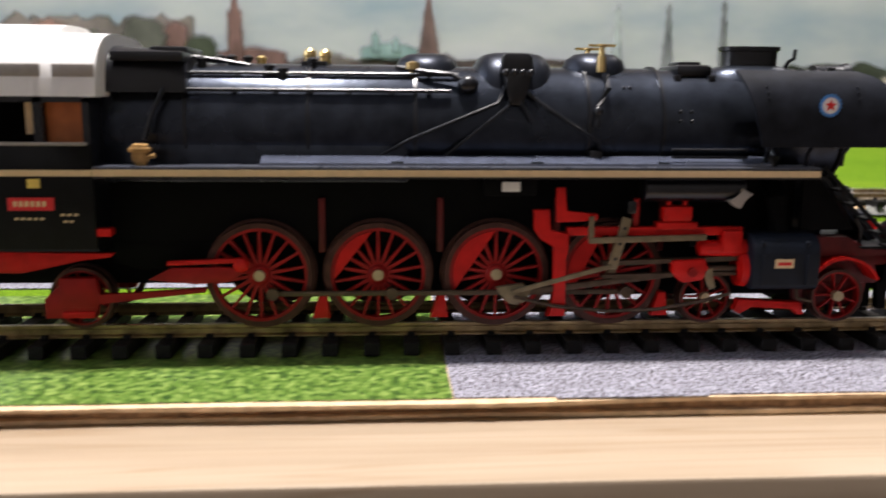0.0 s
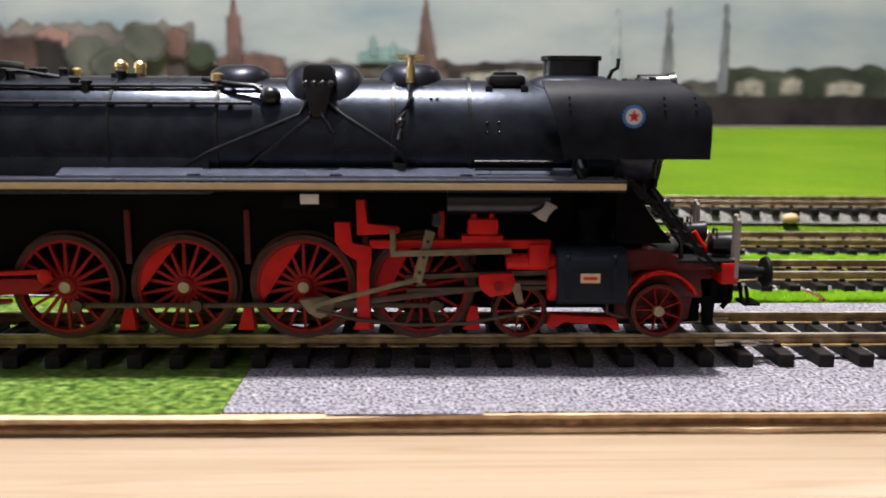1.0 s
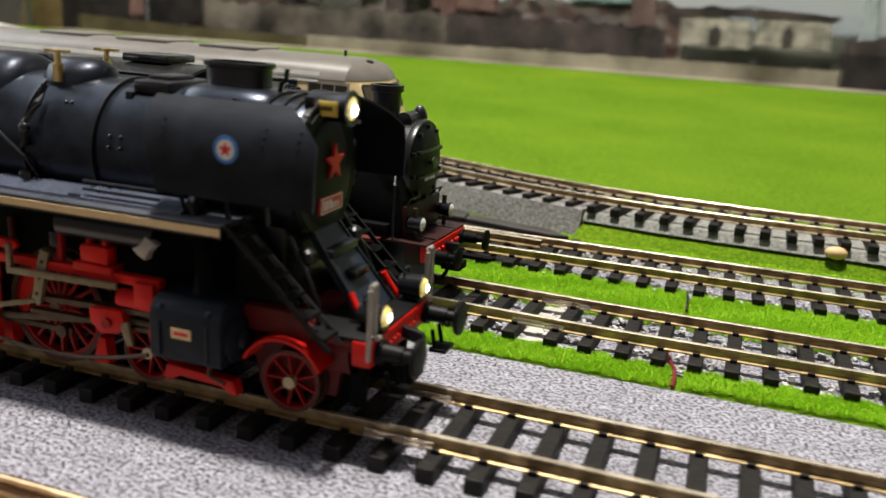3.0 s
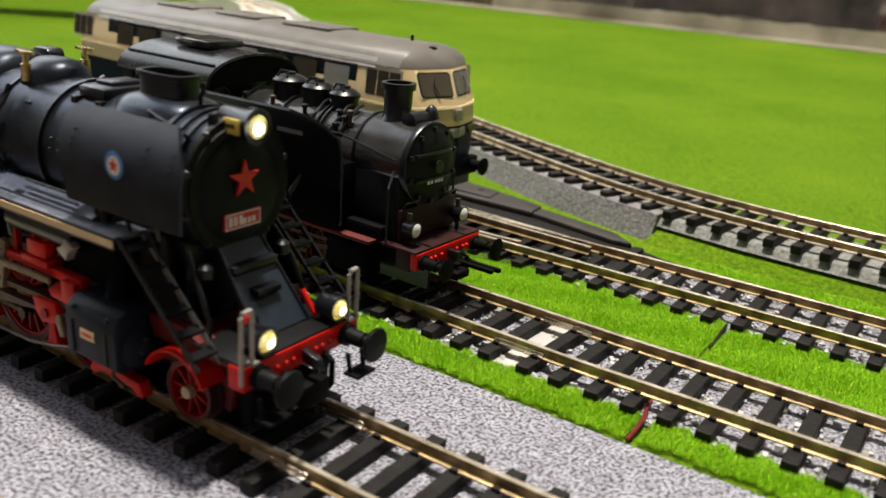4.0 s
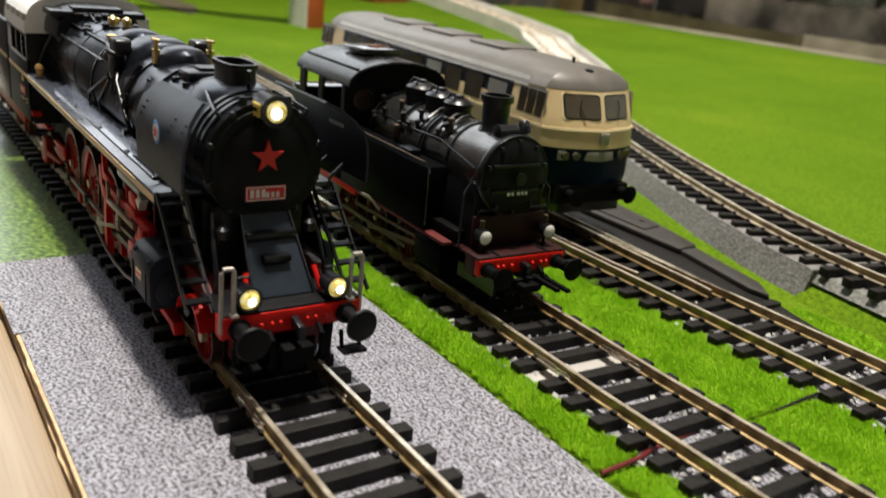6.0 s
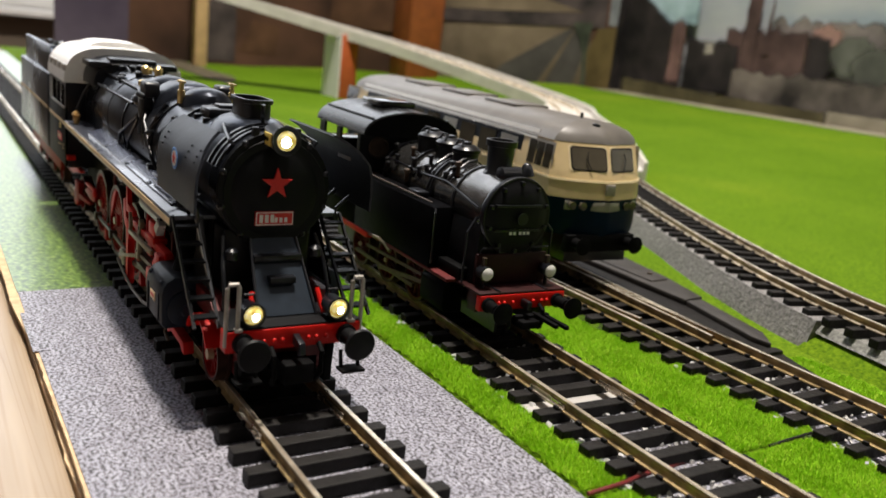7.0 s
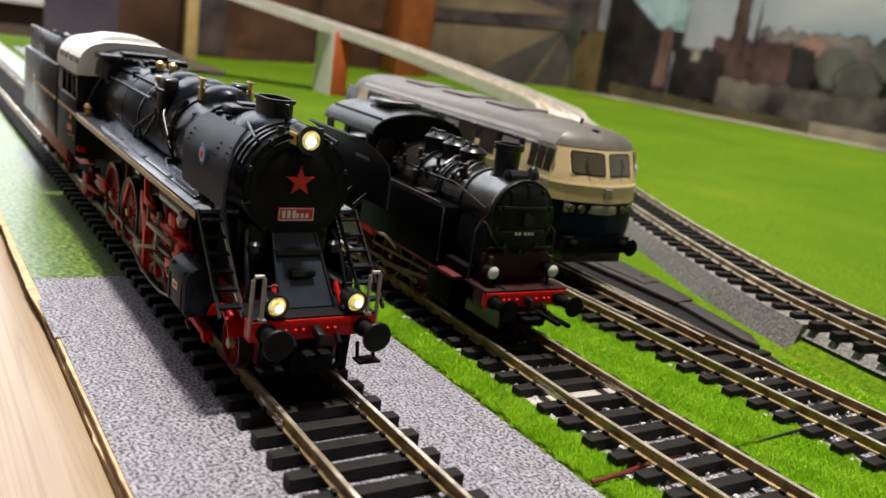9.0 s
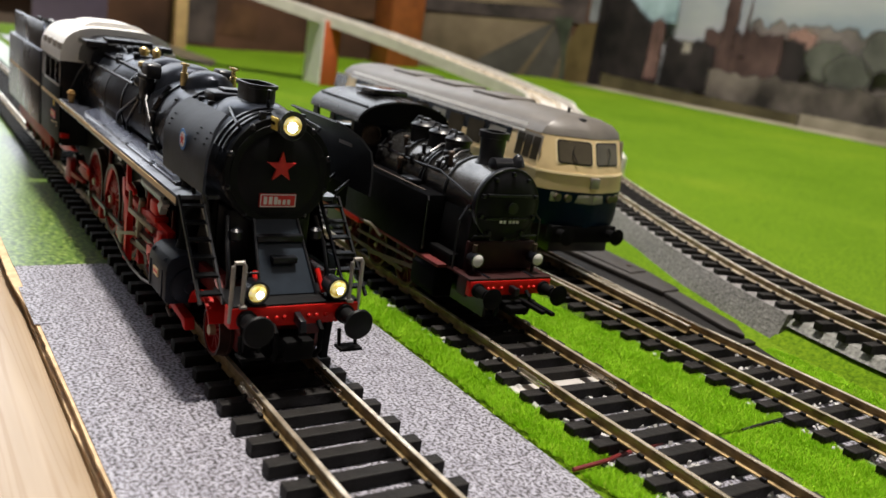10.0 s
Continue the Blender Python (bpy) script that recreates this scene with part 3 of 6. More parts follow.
def express_boiler(loco):
    bm = lathe(B(), [(-143, 11.7), (-127, 11.9), (-85, 11.9), (-84.5, 11.7), (-37.3, 11.7), (-37, 11.45), (-2.5, 11.45), (-1.6, 11.1)], (0, 0, BZ), "x", 48)
    boiler = part("boiler", bm, DARKGREY, loco, "satin black boiler barrel with a bluish sheen")
    for x in (-127, -104.6, -84.6, -51.6, -37.2):
        bm = lathe(B(), [(x - 0.35, 11.8), (x - 0.3, 12.12), (x + 0.3, 12.12), (x + 0.35, 11.8)], (0, 0, BZ), "x", 48)
        part("boiler_band", bm, BLACK, boiler)
    bm = lathe(B(), [(-2.2, 10.6), (-1.2, 10.6), (-0.6, 9.8), (0.3, 7.0), (0.7, 3.5), (0.8, 0.4)], (0, 0, BZ - 0.4), "x", 40)
    part("smokebox_door", bm, FRONT, loco)
    bm = lathe(B(), [(-1.9, 10.9), (-1.2, 11.5), (-0.5, 11.3), (-0.4, 10.5)], (0, 0, BZ), "x", 48)
    part("smokebox_ring", bm, FRONT, loco)
    for k in range(10):
        a = 0.3 + 2 * math.pi * k / 10
        part("door_clamp", rodx(B(), -0.9, 10.9, a), BLACK, loco)
    for x in (-3.2, -5.6, -8.4):
        rings = []
        for k in range(25):
            a = radians(20 + 140 * k / 24)
            cc, ss = math.cos(a), math.sin(a)
            rings.append([(x + u, r * cc, BZ + r * ss) for u, r in ((-0.45, 11.4), (-0.4, 11.95), (0.4, 11.95), (0.45, 11.4))])
        part("smokebox_rib", loft(B(), rings), BLACK, loco)
    for s in (-1, 1):
        bm = B()
        for k, x in enumerate((-13.5, -10, -6.5, -2.6)):
            a = radians(58 - 4 * k)
            cyl(bm, (x, s * 11.2 * math.cos(a), BZ + 11.2 * math.sin(a)), (x, s * 12.9 * math.cos(a), BZ + 12.9 * math.sin(a)), 0.35, n=8)
        tube(bm, [(x, s * 12.8 * math.cos(radians(58 - 4 * k)), BZ + 12.8 * math.sin(radians(58 - 4 * k))) for k, x in enumerate((-13.5, -10, -6.5, -2.6))], 0.28)
        part("smokebox_handrail", bm, BLACK, loco)
        part("lamp_iron", box(B(), -2.2, -0.8, s * 4.2 - 0.6, s * 4.2 + 0.6, 53.2, 55.4, 0.15), BLACK, loco)
        part("deflector_slot", box(B(), -8, -2, s * 16.2, s * 16.6, 49.0, 49.8, 0.1), GREYWIRE, loco)
        part("steam_pipe", tube(B(), [(-16, s * 11.4, 41), (-16.4, s * 13.6, 38), (-16.4, s * 13.8, 35)], 1.3, 12), BLACK, loco)
        part("cylinder_steam_pipe", tube(B(), [(-14.5, s * 8.5, 35), (-14.5, s * 12.6, 30), (-14.5, s * 13.6, 23.5)], 2.2, 14), MATTE, loco)
        part("front_cross_pipe", tube(B(), [(-2, s * 9.5, 34), (1.5, s * 10.4, 29), (4, s * 10.6, 24), (4, s * 10.6, 20.8)], 0.45), BLACK, loco)
        part("front_valve", lathe(B(), [(0, 0.5), (0.6, 1.3), (2.2, 1.3), (2.8, 0.6)], (1.0, s * 8.6, 29.5), "z", 12), BLACK, loco)
    part("smokebox_saddle", box(B(), -30, -3, -9, 9, 20, 35, 0.6), BLACK, loco)
    # chimney, long and narrow
    def oval(z, hx, hy, n=28):
        return [(-16.7 + hx * math.copysign(abs(math.cos(2 * math.pi * k / n)) ** 0.6, math.cos(2 * math.pi * k / n)), hy * math.copysign(abs(math.sin(2 * math.pi * k / n)) ** 0.6, math.sin(2 * math.pi * k / n)), z) for k in range(n)]
    bm = loft(B(), [oval(54.0, 6.2, 3.6), oval(54.8, 5.7, 3.3), oval(55.6, 5.4, 3.1), oval(58.5, 5.4, 3.1), oval(58.6, 5.9, 3.5), oval(59.4, 5.9, 3.5), oval(59.4, 5.1, 2.8), oval(56.5, 5.0, 2.7)], True, True)
    part("chimney", bm, BLACK, loco)
    rings = [[(-16.7 + hx * math.copysign(abs(math.cos(2 * math.pi * k / 28)) ** 0.7, math.cos(2 * math.pi * k / 28)), hy * math.copysign(abs(math.sin(2 * math.pi * k / 28)) ** 0.8, math.sin(2 * math.pi * k / 28)), z) for k in range(28)] for hx, hy, z in ((10.5, 7.4, 52.0), (9.8, 6.6, 53.8), (8.4, 5.4, 54.9), (6.4, 4.2, 55.5), (5.2, 3.0, 55.7))]
    part("chimney_saddle", loft(B(), rings), DARKGREY, loco)
    part("smoke_hood_rib", tube(B(), [(-9.2, 0, 55), (-8.6, -0.5, 56.6), (-7.6, -0.8, 57.2), (-7.4, -0.8, 59)], 0.4), BLACK, loco)
    # domes and the square sand box between them
    for xc, hx, top in ((-82, 6.4, 57.5), (-48.5, 6.6, 57.9)):
        rings = []
        for q, h in ((1.0, 0.0), (0.97, 0.35), (0.86, 0.72), (0.6, 0.94), (0.25, 1.0)):
            rings.append([(xc + hx * q * math.cos(2 * math.pi * k / 24), 6.6 * q * math.sin(2 * math.pi * k / 24), 53 + (top - 53) * h - 1.5 * (abs(math.sin(2 * math.pi * k / 24)) * q) ** 2) for k in range(24)])
        part("steam_dome", loft(B(), rings), DOME, loco)
    rings = []
    for hx, hy, z in ((8.6, 9.4, 50.0), (8.3, 9.0, 51.6), (7.9, 8.2, 53.6), (7.4, 7.0, 55.2), (6.6, 5.4, 56.5), (5.6, 4.0, 57.3), (3.6, 2.4, 57.7)):
        rings.append([(-65.2 + hx * math.copysign(abs(math.cos(2 * math.pi * k / 32)) ** 0.55, math.cos(2 * math.pi * k / 32)), hy * math.copysign(abs(math.sin(2 * math.pi * k / 32)) ** 0.7, math.sin(2 * math.pi * k / 32)), z) for k in range(32)])
    part("sand_box", loft(B(), rings), DOME, loco)
    for s in (-1, 1):
        bm = prism(B(), [(-68.6, 53.4), (-62.2, 53.4), (-62.6, 56.6), (-63.4, 57.2), (-67.6, 57.2), (-68.2, 56.6)], "y", s * 7.4, s * 11.0, 0.4)
        part("sand_valve_case", bm, BLACK, loco)
        bm = prism(B(), [(-68.2, 53.6), (-62.6, 53.6), (-63.6, 50.2), (-64.2, 47.6), (-66.8, 47.6), (-67.4, 50.2)], "y", s * 9.0, s * 11.6, 0.4)
        part("sand_pipe_trunk", bm, BLACK, loco)
        for k in range(4):
            part("valve_stub", ball(B(), (-67.7 + 1.55 * k, s * 11.3, 53.6), 0.75, n=10), BLACK, loco)
        for pts in (((-67.5, 51), (-69, 48), (-86, 41), (-91, 38.2)), ((-66.5, 50.5), (-67, 47.5), (-76, 40.5), (-79, 38)), ((-64, 50.5), (-61, 48), (-50, 41), (-49, 38)), ((-65, 50.5), (-64.6, 47.8), (-62.6, 44.5))):
            bm = tube(B(), [(x, s * (math.sqrt(max(0.5, 12.3 ** 2 - (z - BZ) ** 2)) + 0.1), z) for x, z in pts], 0.38)
            part("sand_pipe", bm, BLACK, loco)
        # hand rails on small posts
        for x0, x1, z in ((-131, -76.5, 53.2), (-131, -78, 50.1)):
            y = s * (math.sqrt(12.0 ** 2 - (z - BZ) ** 2) + 0.7)
            part("handrail", tube(B(), [(x0 - 8, y, z), (x1, y, z)], 0.38), BLACK, loco)
            for x in (-128, -118, -110.5, -104, -97, -89, -82):
                part("handrail_post", cyl(B(), (x, y * 0.93, z - 0.1), (x, y * 1.02, z), 0.55, n=8), BLACK, loco)
        part("safety_valve", lathe(B(), [(0, 0.8), (0.3, 1.1), (1.4, 1.1), (1.6, 1.3), (2.4, 1.2), (3.0, 0.5)], (-103.4 + 1.35 * s, s * 1.5, 55.2), "z", 16), BRASS, loco, "small brass safety valve")
        part("valve_seat", box(B(), -106.4, -101.4, s * 0.2, s * 3.0, 54.4, 55.7, 0.2), BLACK, loco)
        part("whistle_valve", lathe(B(), [(0, 0.6), (1.8, 0.8), (2.0, 1.3), (3.2, 1.3), (3.5, 0.5)], (-85, s * 6.5, 52.2), "z", 14), BRASS, loco, "brass valve")
        bm = lathe(B(), [(0, 0.9), (3.0, 0.9), (3.1, 0.6), (4.8, 0.5), (4.9, 1.0), (5.2, 1.0)], (-48.4, s * 6.0, 54.0), "z", 14)
        box(bm, -51, -45.8, s * 6 - 0.3, s * 6 + 0.3, 58.8, 59.3)
        part("regulator_valve", bm, BRASS, loco, "brass valve with a cross handle")
        bm = tube(B(), [(-48.4, s * 9.3, 53.5), (-48.2, s * 11.2, 50.8), (-50.2, s * 12.3, 47.5), (-50.4, s * 12.5, 43.5)], 0.65)
        part("delivery_pipe", bm, BLACK, loco)
        part("pipe_flange", ball(B(), (-50.2, s * 12.4, 46.6), 1.0, n=10), BLACK, loco)
        part("pipe_block", box(B(), -51.6, -49.2, s * 12 - 0.9, s * 12 + 0.9, 36.6, 39.2, 0.2), BLACK, loco)
        part("feed_clack", ball(B(), (-74.6, s * 9.6, 51.4), 1.7, sx=1.2, n=12), BLACK, loco)
        part("feed_pipe", tube(B(), [(-88, s * 5.6, 54.6), (-82, s * 8.2, 53.6), (-77.5, s * 9.0, 53.2), (-75, s * 9.6, 51.6)], 0.5), BLACK, loco)
        for x, z in ((-44.5, 51), (-43.4, 51), (-34, 46.6), (-31.8, 46.6), (-34, 44.8), (-31.8, 44.8)):
            y = s * (math.sqrt(11.7 ** 2 - (z - BZ) ** 2))
            part("rivet", ball(B(), (x, y, z), 0.36, n=8), BLACK, loco)
        for x in (-33.4, -26.6):
            part("hatch_lug", box(B(), x - 0.7, x + 0.7, s * 6.2 - 0.8, s * 6.2 + 0.8, 51.9, 53.6, 0.2), BLACK, loco)
    part("top_hatch", box(B(), -33.5, -26.2, -6, 6, 53.2, 55.6, 0.8), BLACK, loco)
    part("hatch_lid", box(B(), -32.3, -27.6, -3.2, 3.2, 55.2, 56.3, 0.4), BLACK, loco)
    # tall lamp at the smokebox top
    bm = lathe(B(), [(-3.2, 2.4), (2.9, 2.4), (3.4, 2.75), (3.8, 2.75), (3.8, 2.35), (3.2, 2.2)], (0, 0, 53.6), "x", 28)
    lamp = part("headlamp", bm, BLACK, loco, "black headlamp with a lit yellow lens")
    part("lens", lathe(B(), [(3.3, 2.3), (3.9, 1.9), (4.3, 1.0), (4.4, 0.1)], (0, 0, 53.6), "x", 24), LAMPGLOW, lamp)
    part("bulb", ball(B(), (3.9, -0.15, 53.4), 1.15, sx=0.75, n=14), BULB, lamp)
    part("lamp_brow", lathe(B(), [(2.6, 2.6), (3.9, 2.9), (4.0, 2.75), (3.9, 2.5)], (0, 0, 53.6), "x", 28), BLACK, lamp)
    part("lamp_number_plate", box(B(), -0.9, 2.5, -2.75, -2.4, 52.3, 54.7, 0.05), YELLOWP, lamp)
    part("plate_print", bars(B(), -0.2, 1.8, -2.78, 53.2, 53.9, 4), BLACKG, lamp)
    part("door_rim", lathe(B(), [(-1.5, 10.2), (-0.7, 10.55), (-0.2, 10.3), (-0.3, 9.7)], (0, 0, BZ - 0.4), "x", 40), FRONT, loco)
    part("star", spur(5, 1.25, 3.15, (0, -0.3, 44.8), 0.9, 1.4), REDP, loco, "flat red five-pointed star")
    part("front_plate", box(B(), 0.2, 0.8, -4.2, 3.6, 36.5, 39.3, 0.08), REDP, loco, "red front plate with pale bars")
    bm = B()
    for y0, y1, z0, z1 in ((-4.1, 3.5, 39.0, 39.2), (-4.1, 3.5, 36.6, 36.8), (-4.1, -3.92, 36.6, 39.2), (3.32, 3.5, 36.6, 39.2)):
        box(bm, 0.7, 0.87, y0, y1, z0, z1)
    for k in range(6):
        y = -3.4 + k * 1.12 if k < 3 else -0.3 + (k - 3) * 1.0
        h = 0.8 if k < 3 else 0.5
        box(bm, 0.7, 0.86, y, y + 0.75 if k < 3 else y + 0.62, 37.1, 37.1 + 2 * h)
    part("plate_print", bm, WHITEP, loco)


def rodx(bm, x, r, a):
    y, z = r * math.cos(a), BZ + r * math.sin(a)
    return ball(bm, (x, y, z), 0.75, sx=1.2, n=8)


def bars(bm, x0, x1, y, z0, z1, n):
    step = (x1 - x0) / n
    for k in range(n):
        box(bm, x0 + k * step, x0 + k * step + step * 0.62, y - 0.05, y + 0.05, z0, z1)
    return bm


def deflector(loco, s):
    prof = [(17.7, 40.3, -20.3, 6.3), (17.7, 44.0, -21.2, 6.4), (17.5, 47.2, -22.0, 6.4), (16.9, 49.6, -22.8, 6.3), (15.6, 51.8, -23.4, 4.2), (13.8, 53.4, -23.8, 2.0), (11.8, 54.5, -24.0, -0.4)]
    rings = []
    for k in range(9):
        u = k / 8
        outer = [(xa + (xb - xa) * u, s * y, z) for y, z, xa, xb in prof]
        inner = [(xa + (xb - xa) * u, s * (y - 0.5), z - (0.3 if z > 50 else 0)) for y, z, xa, xb in reversed(prof)]
        rings.append(outer + inner)
    bm = loft(B(), rings)
    # the far plate's shaded inner face is put in as a darker colour
    d = part("smoke_deflector", bm, DEFL if s < 0 else FRONT, loco, "curved dark grey smoke deflector plate, the far one coloured darker")
    c = (-8.0, s * 17.95, 48.0)

    def disc(r, y, n=36, teeth=0.0):
        return prism(B(), [(c[0] + (r + teeth * (k % 2)) * math.cos(2 * math.pi * k / n), c[2] + (r + teeth * (k % 2)) * math.sin(2 * math.pi * k / n)) for k in range(n)], "y", s * y, s * (y + 0.06))
    part("badge_rim", disc(1.95, 17.62, 36, 0.25), BLUEP, d, "blue toothed badge rim")
    part("badge_face", disc(1.5, 17.68), WHITEP, d)
    pts = []
    for k in range(10):
        a = math.pi / 2 + math.pi * k / 5
        r = 1.15 if k % 2 == 0 else 0.48
        pts.append((c[0] + r * math.cos(a), c[2] + r * math.sin(a)))
    part("badge_star", prism(B(), pts, "y", s * 17.75, s * 17.82), REDP, d)
    bm = B()
    for x in (-19.5, -2.2, 3.4):
        for z, y in ((51.4, 15.95), (50.3, 16.65), (49.2, 17.1)):
            ball(bm, (x, s * y, z), 0.22, n=8)
    part("rivets", bm, DEFL, d)
    for x in (-18, -10, -3):
        part("deflector_stay", tube(B(), [(x, s * 17.4, 41.5), (x, s * 14.5, 39), (x, s * 14, 36.6)], 0.4), BLACK, loco)


def front_end(loco):
    part("front_frame", box(B(), -9, 11, -9.2, 9.2, 12.5, 20.0, 0.4), DARKRED, loco)
    beam = part("buffer_beam", box(B(), 11.2, 14.4, -13.5, 13.5, 16.2, 20.3, 0.25), RED, loco, "red buffer beam")
    part("beam_platform", box(B(), 3.0, 14.2, -13.3, 13.3, 20.3, 20.75, 0.1), FRONT, loco)
    bm = B()
    for y in (-6.2, -4.2, 4.2, 6.2, 2.6, -2.6):
        ball(bm, (14.4, y, 18.0), 0.5, n=8)
    part("beam_bolts", bm, RED, beam)
    # sloping front plate with two steps
    q = [(-1.6, 33.6), (-0.4, 33.9), (9.6, 21.0), (8.6, 20.6)]
    bm = B()
    lo = [bm.verts.new((x, -(4.6 + (33.6 - z) * 0.1), z)) for x, z in q]
    hi = [bm.verts.new((x, (4.6 + (33.6 - z) * 0.1), z)) for x, z in q]
    bm.faces.new(lo), bm.faces.new(hi)
    for k in range(4):
        bm.faces.new((lo[k], lo[(k + 1) % 4], hi[(k + 1) % 4], hi[k]))
    apron = part("front_apron", bm, APRON, loco, "sloping blue-grey front plate with two steps")
    for sd in (-1, 1):
        part("apron_edge", tube(B(), [(-0.2, sd * 4.7, 33.8), (9.9, sd * 5.9, 21.0)], 0.3), BLACK, apron)
        part("red_bracket", tube(B(), [(7.6, sd * 6.6, 25.4), (8.8, sd * 6.9, 23.4), (10.4, sd * 7.2, 21.2)], 0.55), RED, loco)
    part("apron_top", box(B(), -3, -0.6, -4.4, 4.4, 32.5, 35.4, 0.2), APRON, loco)
    for x, z, hy in ((2.0, 31.0, 4.9), (5.2, 27.4, 2.6)):
        part("apron_step", box(B(), x - 0.6, x + 1.5, -hy, hy, z - 1.1, z + 0.2, 0.15), BLACK, apron)
    for s in (-1, 1):
        lamp = part("lamp_housing", lathe(B(), [(9.8, 0.6), (10.4, 1.9), (13.6, 2.1), (14.4, 2.3), (14.6, 2.3), (14.6, 1.9), (14.0, 1.8)], (0, s * 8.4, 23.2), "x", 24), BLACK, loco, "black lamp with a lit yellow lens")
        part("lens", lathe(B(), [(14.2, 1.85), (14.9, 1.4), (15.2, 0.7), (15.25, 0.1)], (0, s * 8.4, 23.2), "x", 20), LAMPGLOW, lamp)
        part("bulb", ball(B(), (14.7, s * 8.4 + 0.1, 23.1), 1.0, sx=0.75, n=14), BULB, lamp)
        part("lamp_bracket", box(B(), 11, 13.5, s * 8.4 - 0.7, s * 8.4 + 0.7, 20.6, 21.6), BLACK, loco)
        part("lamp_handle", tube(B(), [(11.2, s * 8.4 - 1.2, 25), (11.2, s * 8.4 - 0.9, 26.2), (11.2, s * 8.4 + 0.9, 26.2), (11.2, s * 8.4 + 1.2, 25)], 0.25), BLACK, lamp)
        y0, y1 = s * 11.2, s * 13.4
        part("grab_rail", tube(B(), [(14.0, y0, 20.4), (14.0, y0, 28.6), (14.0, y0 + s * 0.3, 29.2), (14.0, y1 - s * 0.3, 29.2), (14.0, y1, 28.6), (14.0, y1, 17.4)], 0.42), GREYWIRE, loco, "grey wire grab rail")
        part("rail_foot", box(B(), 13.6, 15.0, s * 11.2 - 0.7, s * 11.2 + 0.7, 20.3, 20.9, 0.1), GREYWIRE, loco)
        # buffers
        yb = s * 10.3
        bm = lathe(B(), [(14.2, 2.0), (15.2, 2.0), (15.3, 1.5), (18.6, 1.4), (18.7, 1.0), (20.4, 1.0), (20.5, 2.9), (20.9, 3.15), (21.3, 2.9), (21.5, 1.5), (21.55, 0.1)], (0, yb, 18.0), "x", 28)
        part("buffer", bm, FRONT, loco, "round black buffer")
        # step below the buffer
        bm = tube(B(), [(16.5, yb - 1.8, 15.6), (17.2, yb - 1.8, 12.2)], 0.4)
        tube(bm, [(16.5, yb + 1.8, 15.6), (17.2, yb + 1.8, 12.2)], 0.4)
        box(bm, 16.2, 19.4, yb - 2.4, yb + 2.4, 11.7, 12.3, 0.1)
        part("shunter_step", bm, MATTE, loco)
        # guard and hose are near-black to draw the dark below the beam
        part("rail_guard", prism(B(), [(8.4, 16.5), (12.4, 16.5), (11.6, 10.6), (11.6, 7.2), (9.6, 7.2), (9.6, 10.6)], "y", s * 7.6, s * 9.2, 0.15), MATTE, loco)
        part("air_hose", tube(B(), [(14.4, s * 4.8, 16.6), (16.2, s * 4.8, 15.6), (16.4, s * 4.6, 11.5), (14.8, s * 4.4, 9.4)], 0.55), MATTE, loco)
        # curved fender above the leading wheel
        rings = []
        for k in range(11):
            a = radians(25 + 13 * k)
            cx, cz = math.cos(a), math.sin(a)
            rings.append([(-0.4 + 7.1 * cx, s * 9.5, 11.2 + 7.1 * cz), (-0.4 + 7.1 * cx, s * 14.6, 11.2 + 7.1 * cz), (-0.4 + 7.6 * cx, s * 14.6, 11.2 + 7.6 * cz), (-0.4 + 7.6 * cx, s * 9.5, 11.2 + 7.6 * cz)])
        part("wheel_fender", loft(B(), rings), RED, loco)
        part("fender_plate", prism(B(), [(-9.2, 18.6), (-9.2, 22.6), (0.5, 22.6), (5.0, 20.0), (11.2, 20.0), (11.2, 18.9), (4.6, 18.8)], "y", s * 9.3, s * 12.6, 0.15), DARKRED, loco)
        # front ladder
        lad = part("ladder", rod(B(), -8.2, 36.6, 9.4, 19.6, 0.8, s * 17.4, s * 17.9), FRONT, loco, "black front ladder with plate treads")
        part("stringer", rod(B(), -8.2, 36.6, 9.4, 19.6, 0.8, s * 12.9, s * 13.4), BLACK, lad)
        for k in range(6):
            u = (k + 0.6) / 6.2
            x, z = -8.2 + 17.6 * u, 36.6 - 17.0 * u
            part("tread", box(B(), x - 1.3, x + 1.0, s * 13.2, s * 17.6, z - 0.25, z + 0.2), FRONT, lad)
        part("ladder_backing", prism(B(), [(-9.4, 36.4), (-8.0, 36.4), (1.5, 24), (-9.4, 24)], "y", s * 11.8, s * 12.6), MATTE, loco)
    part("coupling_hook", prism(B(), [(14.4, 19.0), (17.8, 18.2), (18.4, 16.2), (17.2, 15.4), (16.6, 16.6), (14.4, 17.0)], "y", -0.6, 0.6, 0.1), BLACK, loco)
    # coupler box blackened likewise for the shade under the beam
    part("coupler_box", box(B(), 8.5, 17.5, -3.0, 3.0, 9.8, 14.0, 0.5), MATTE, loco)


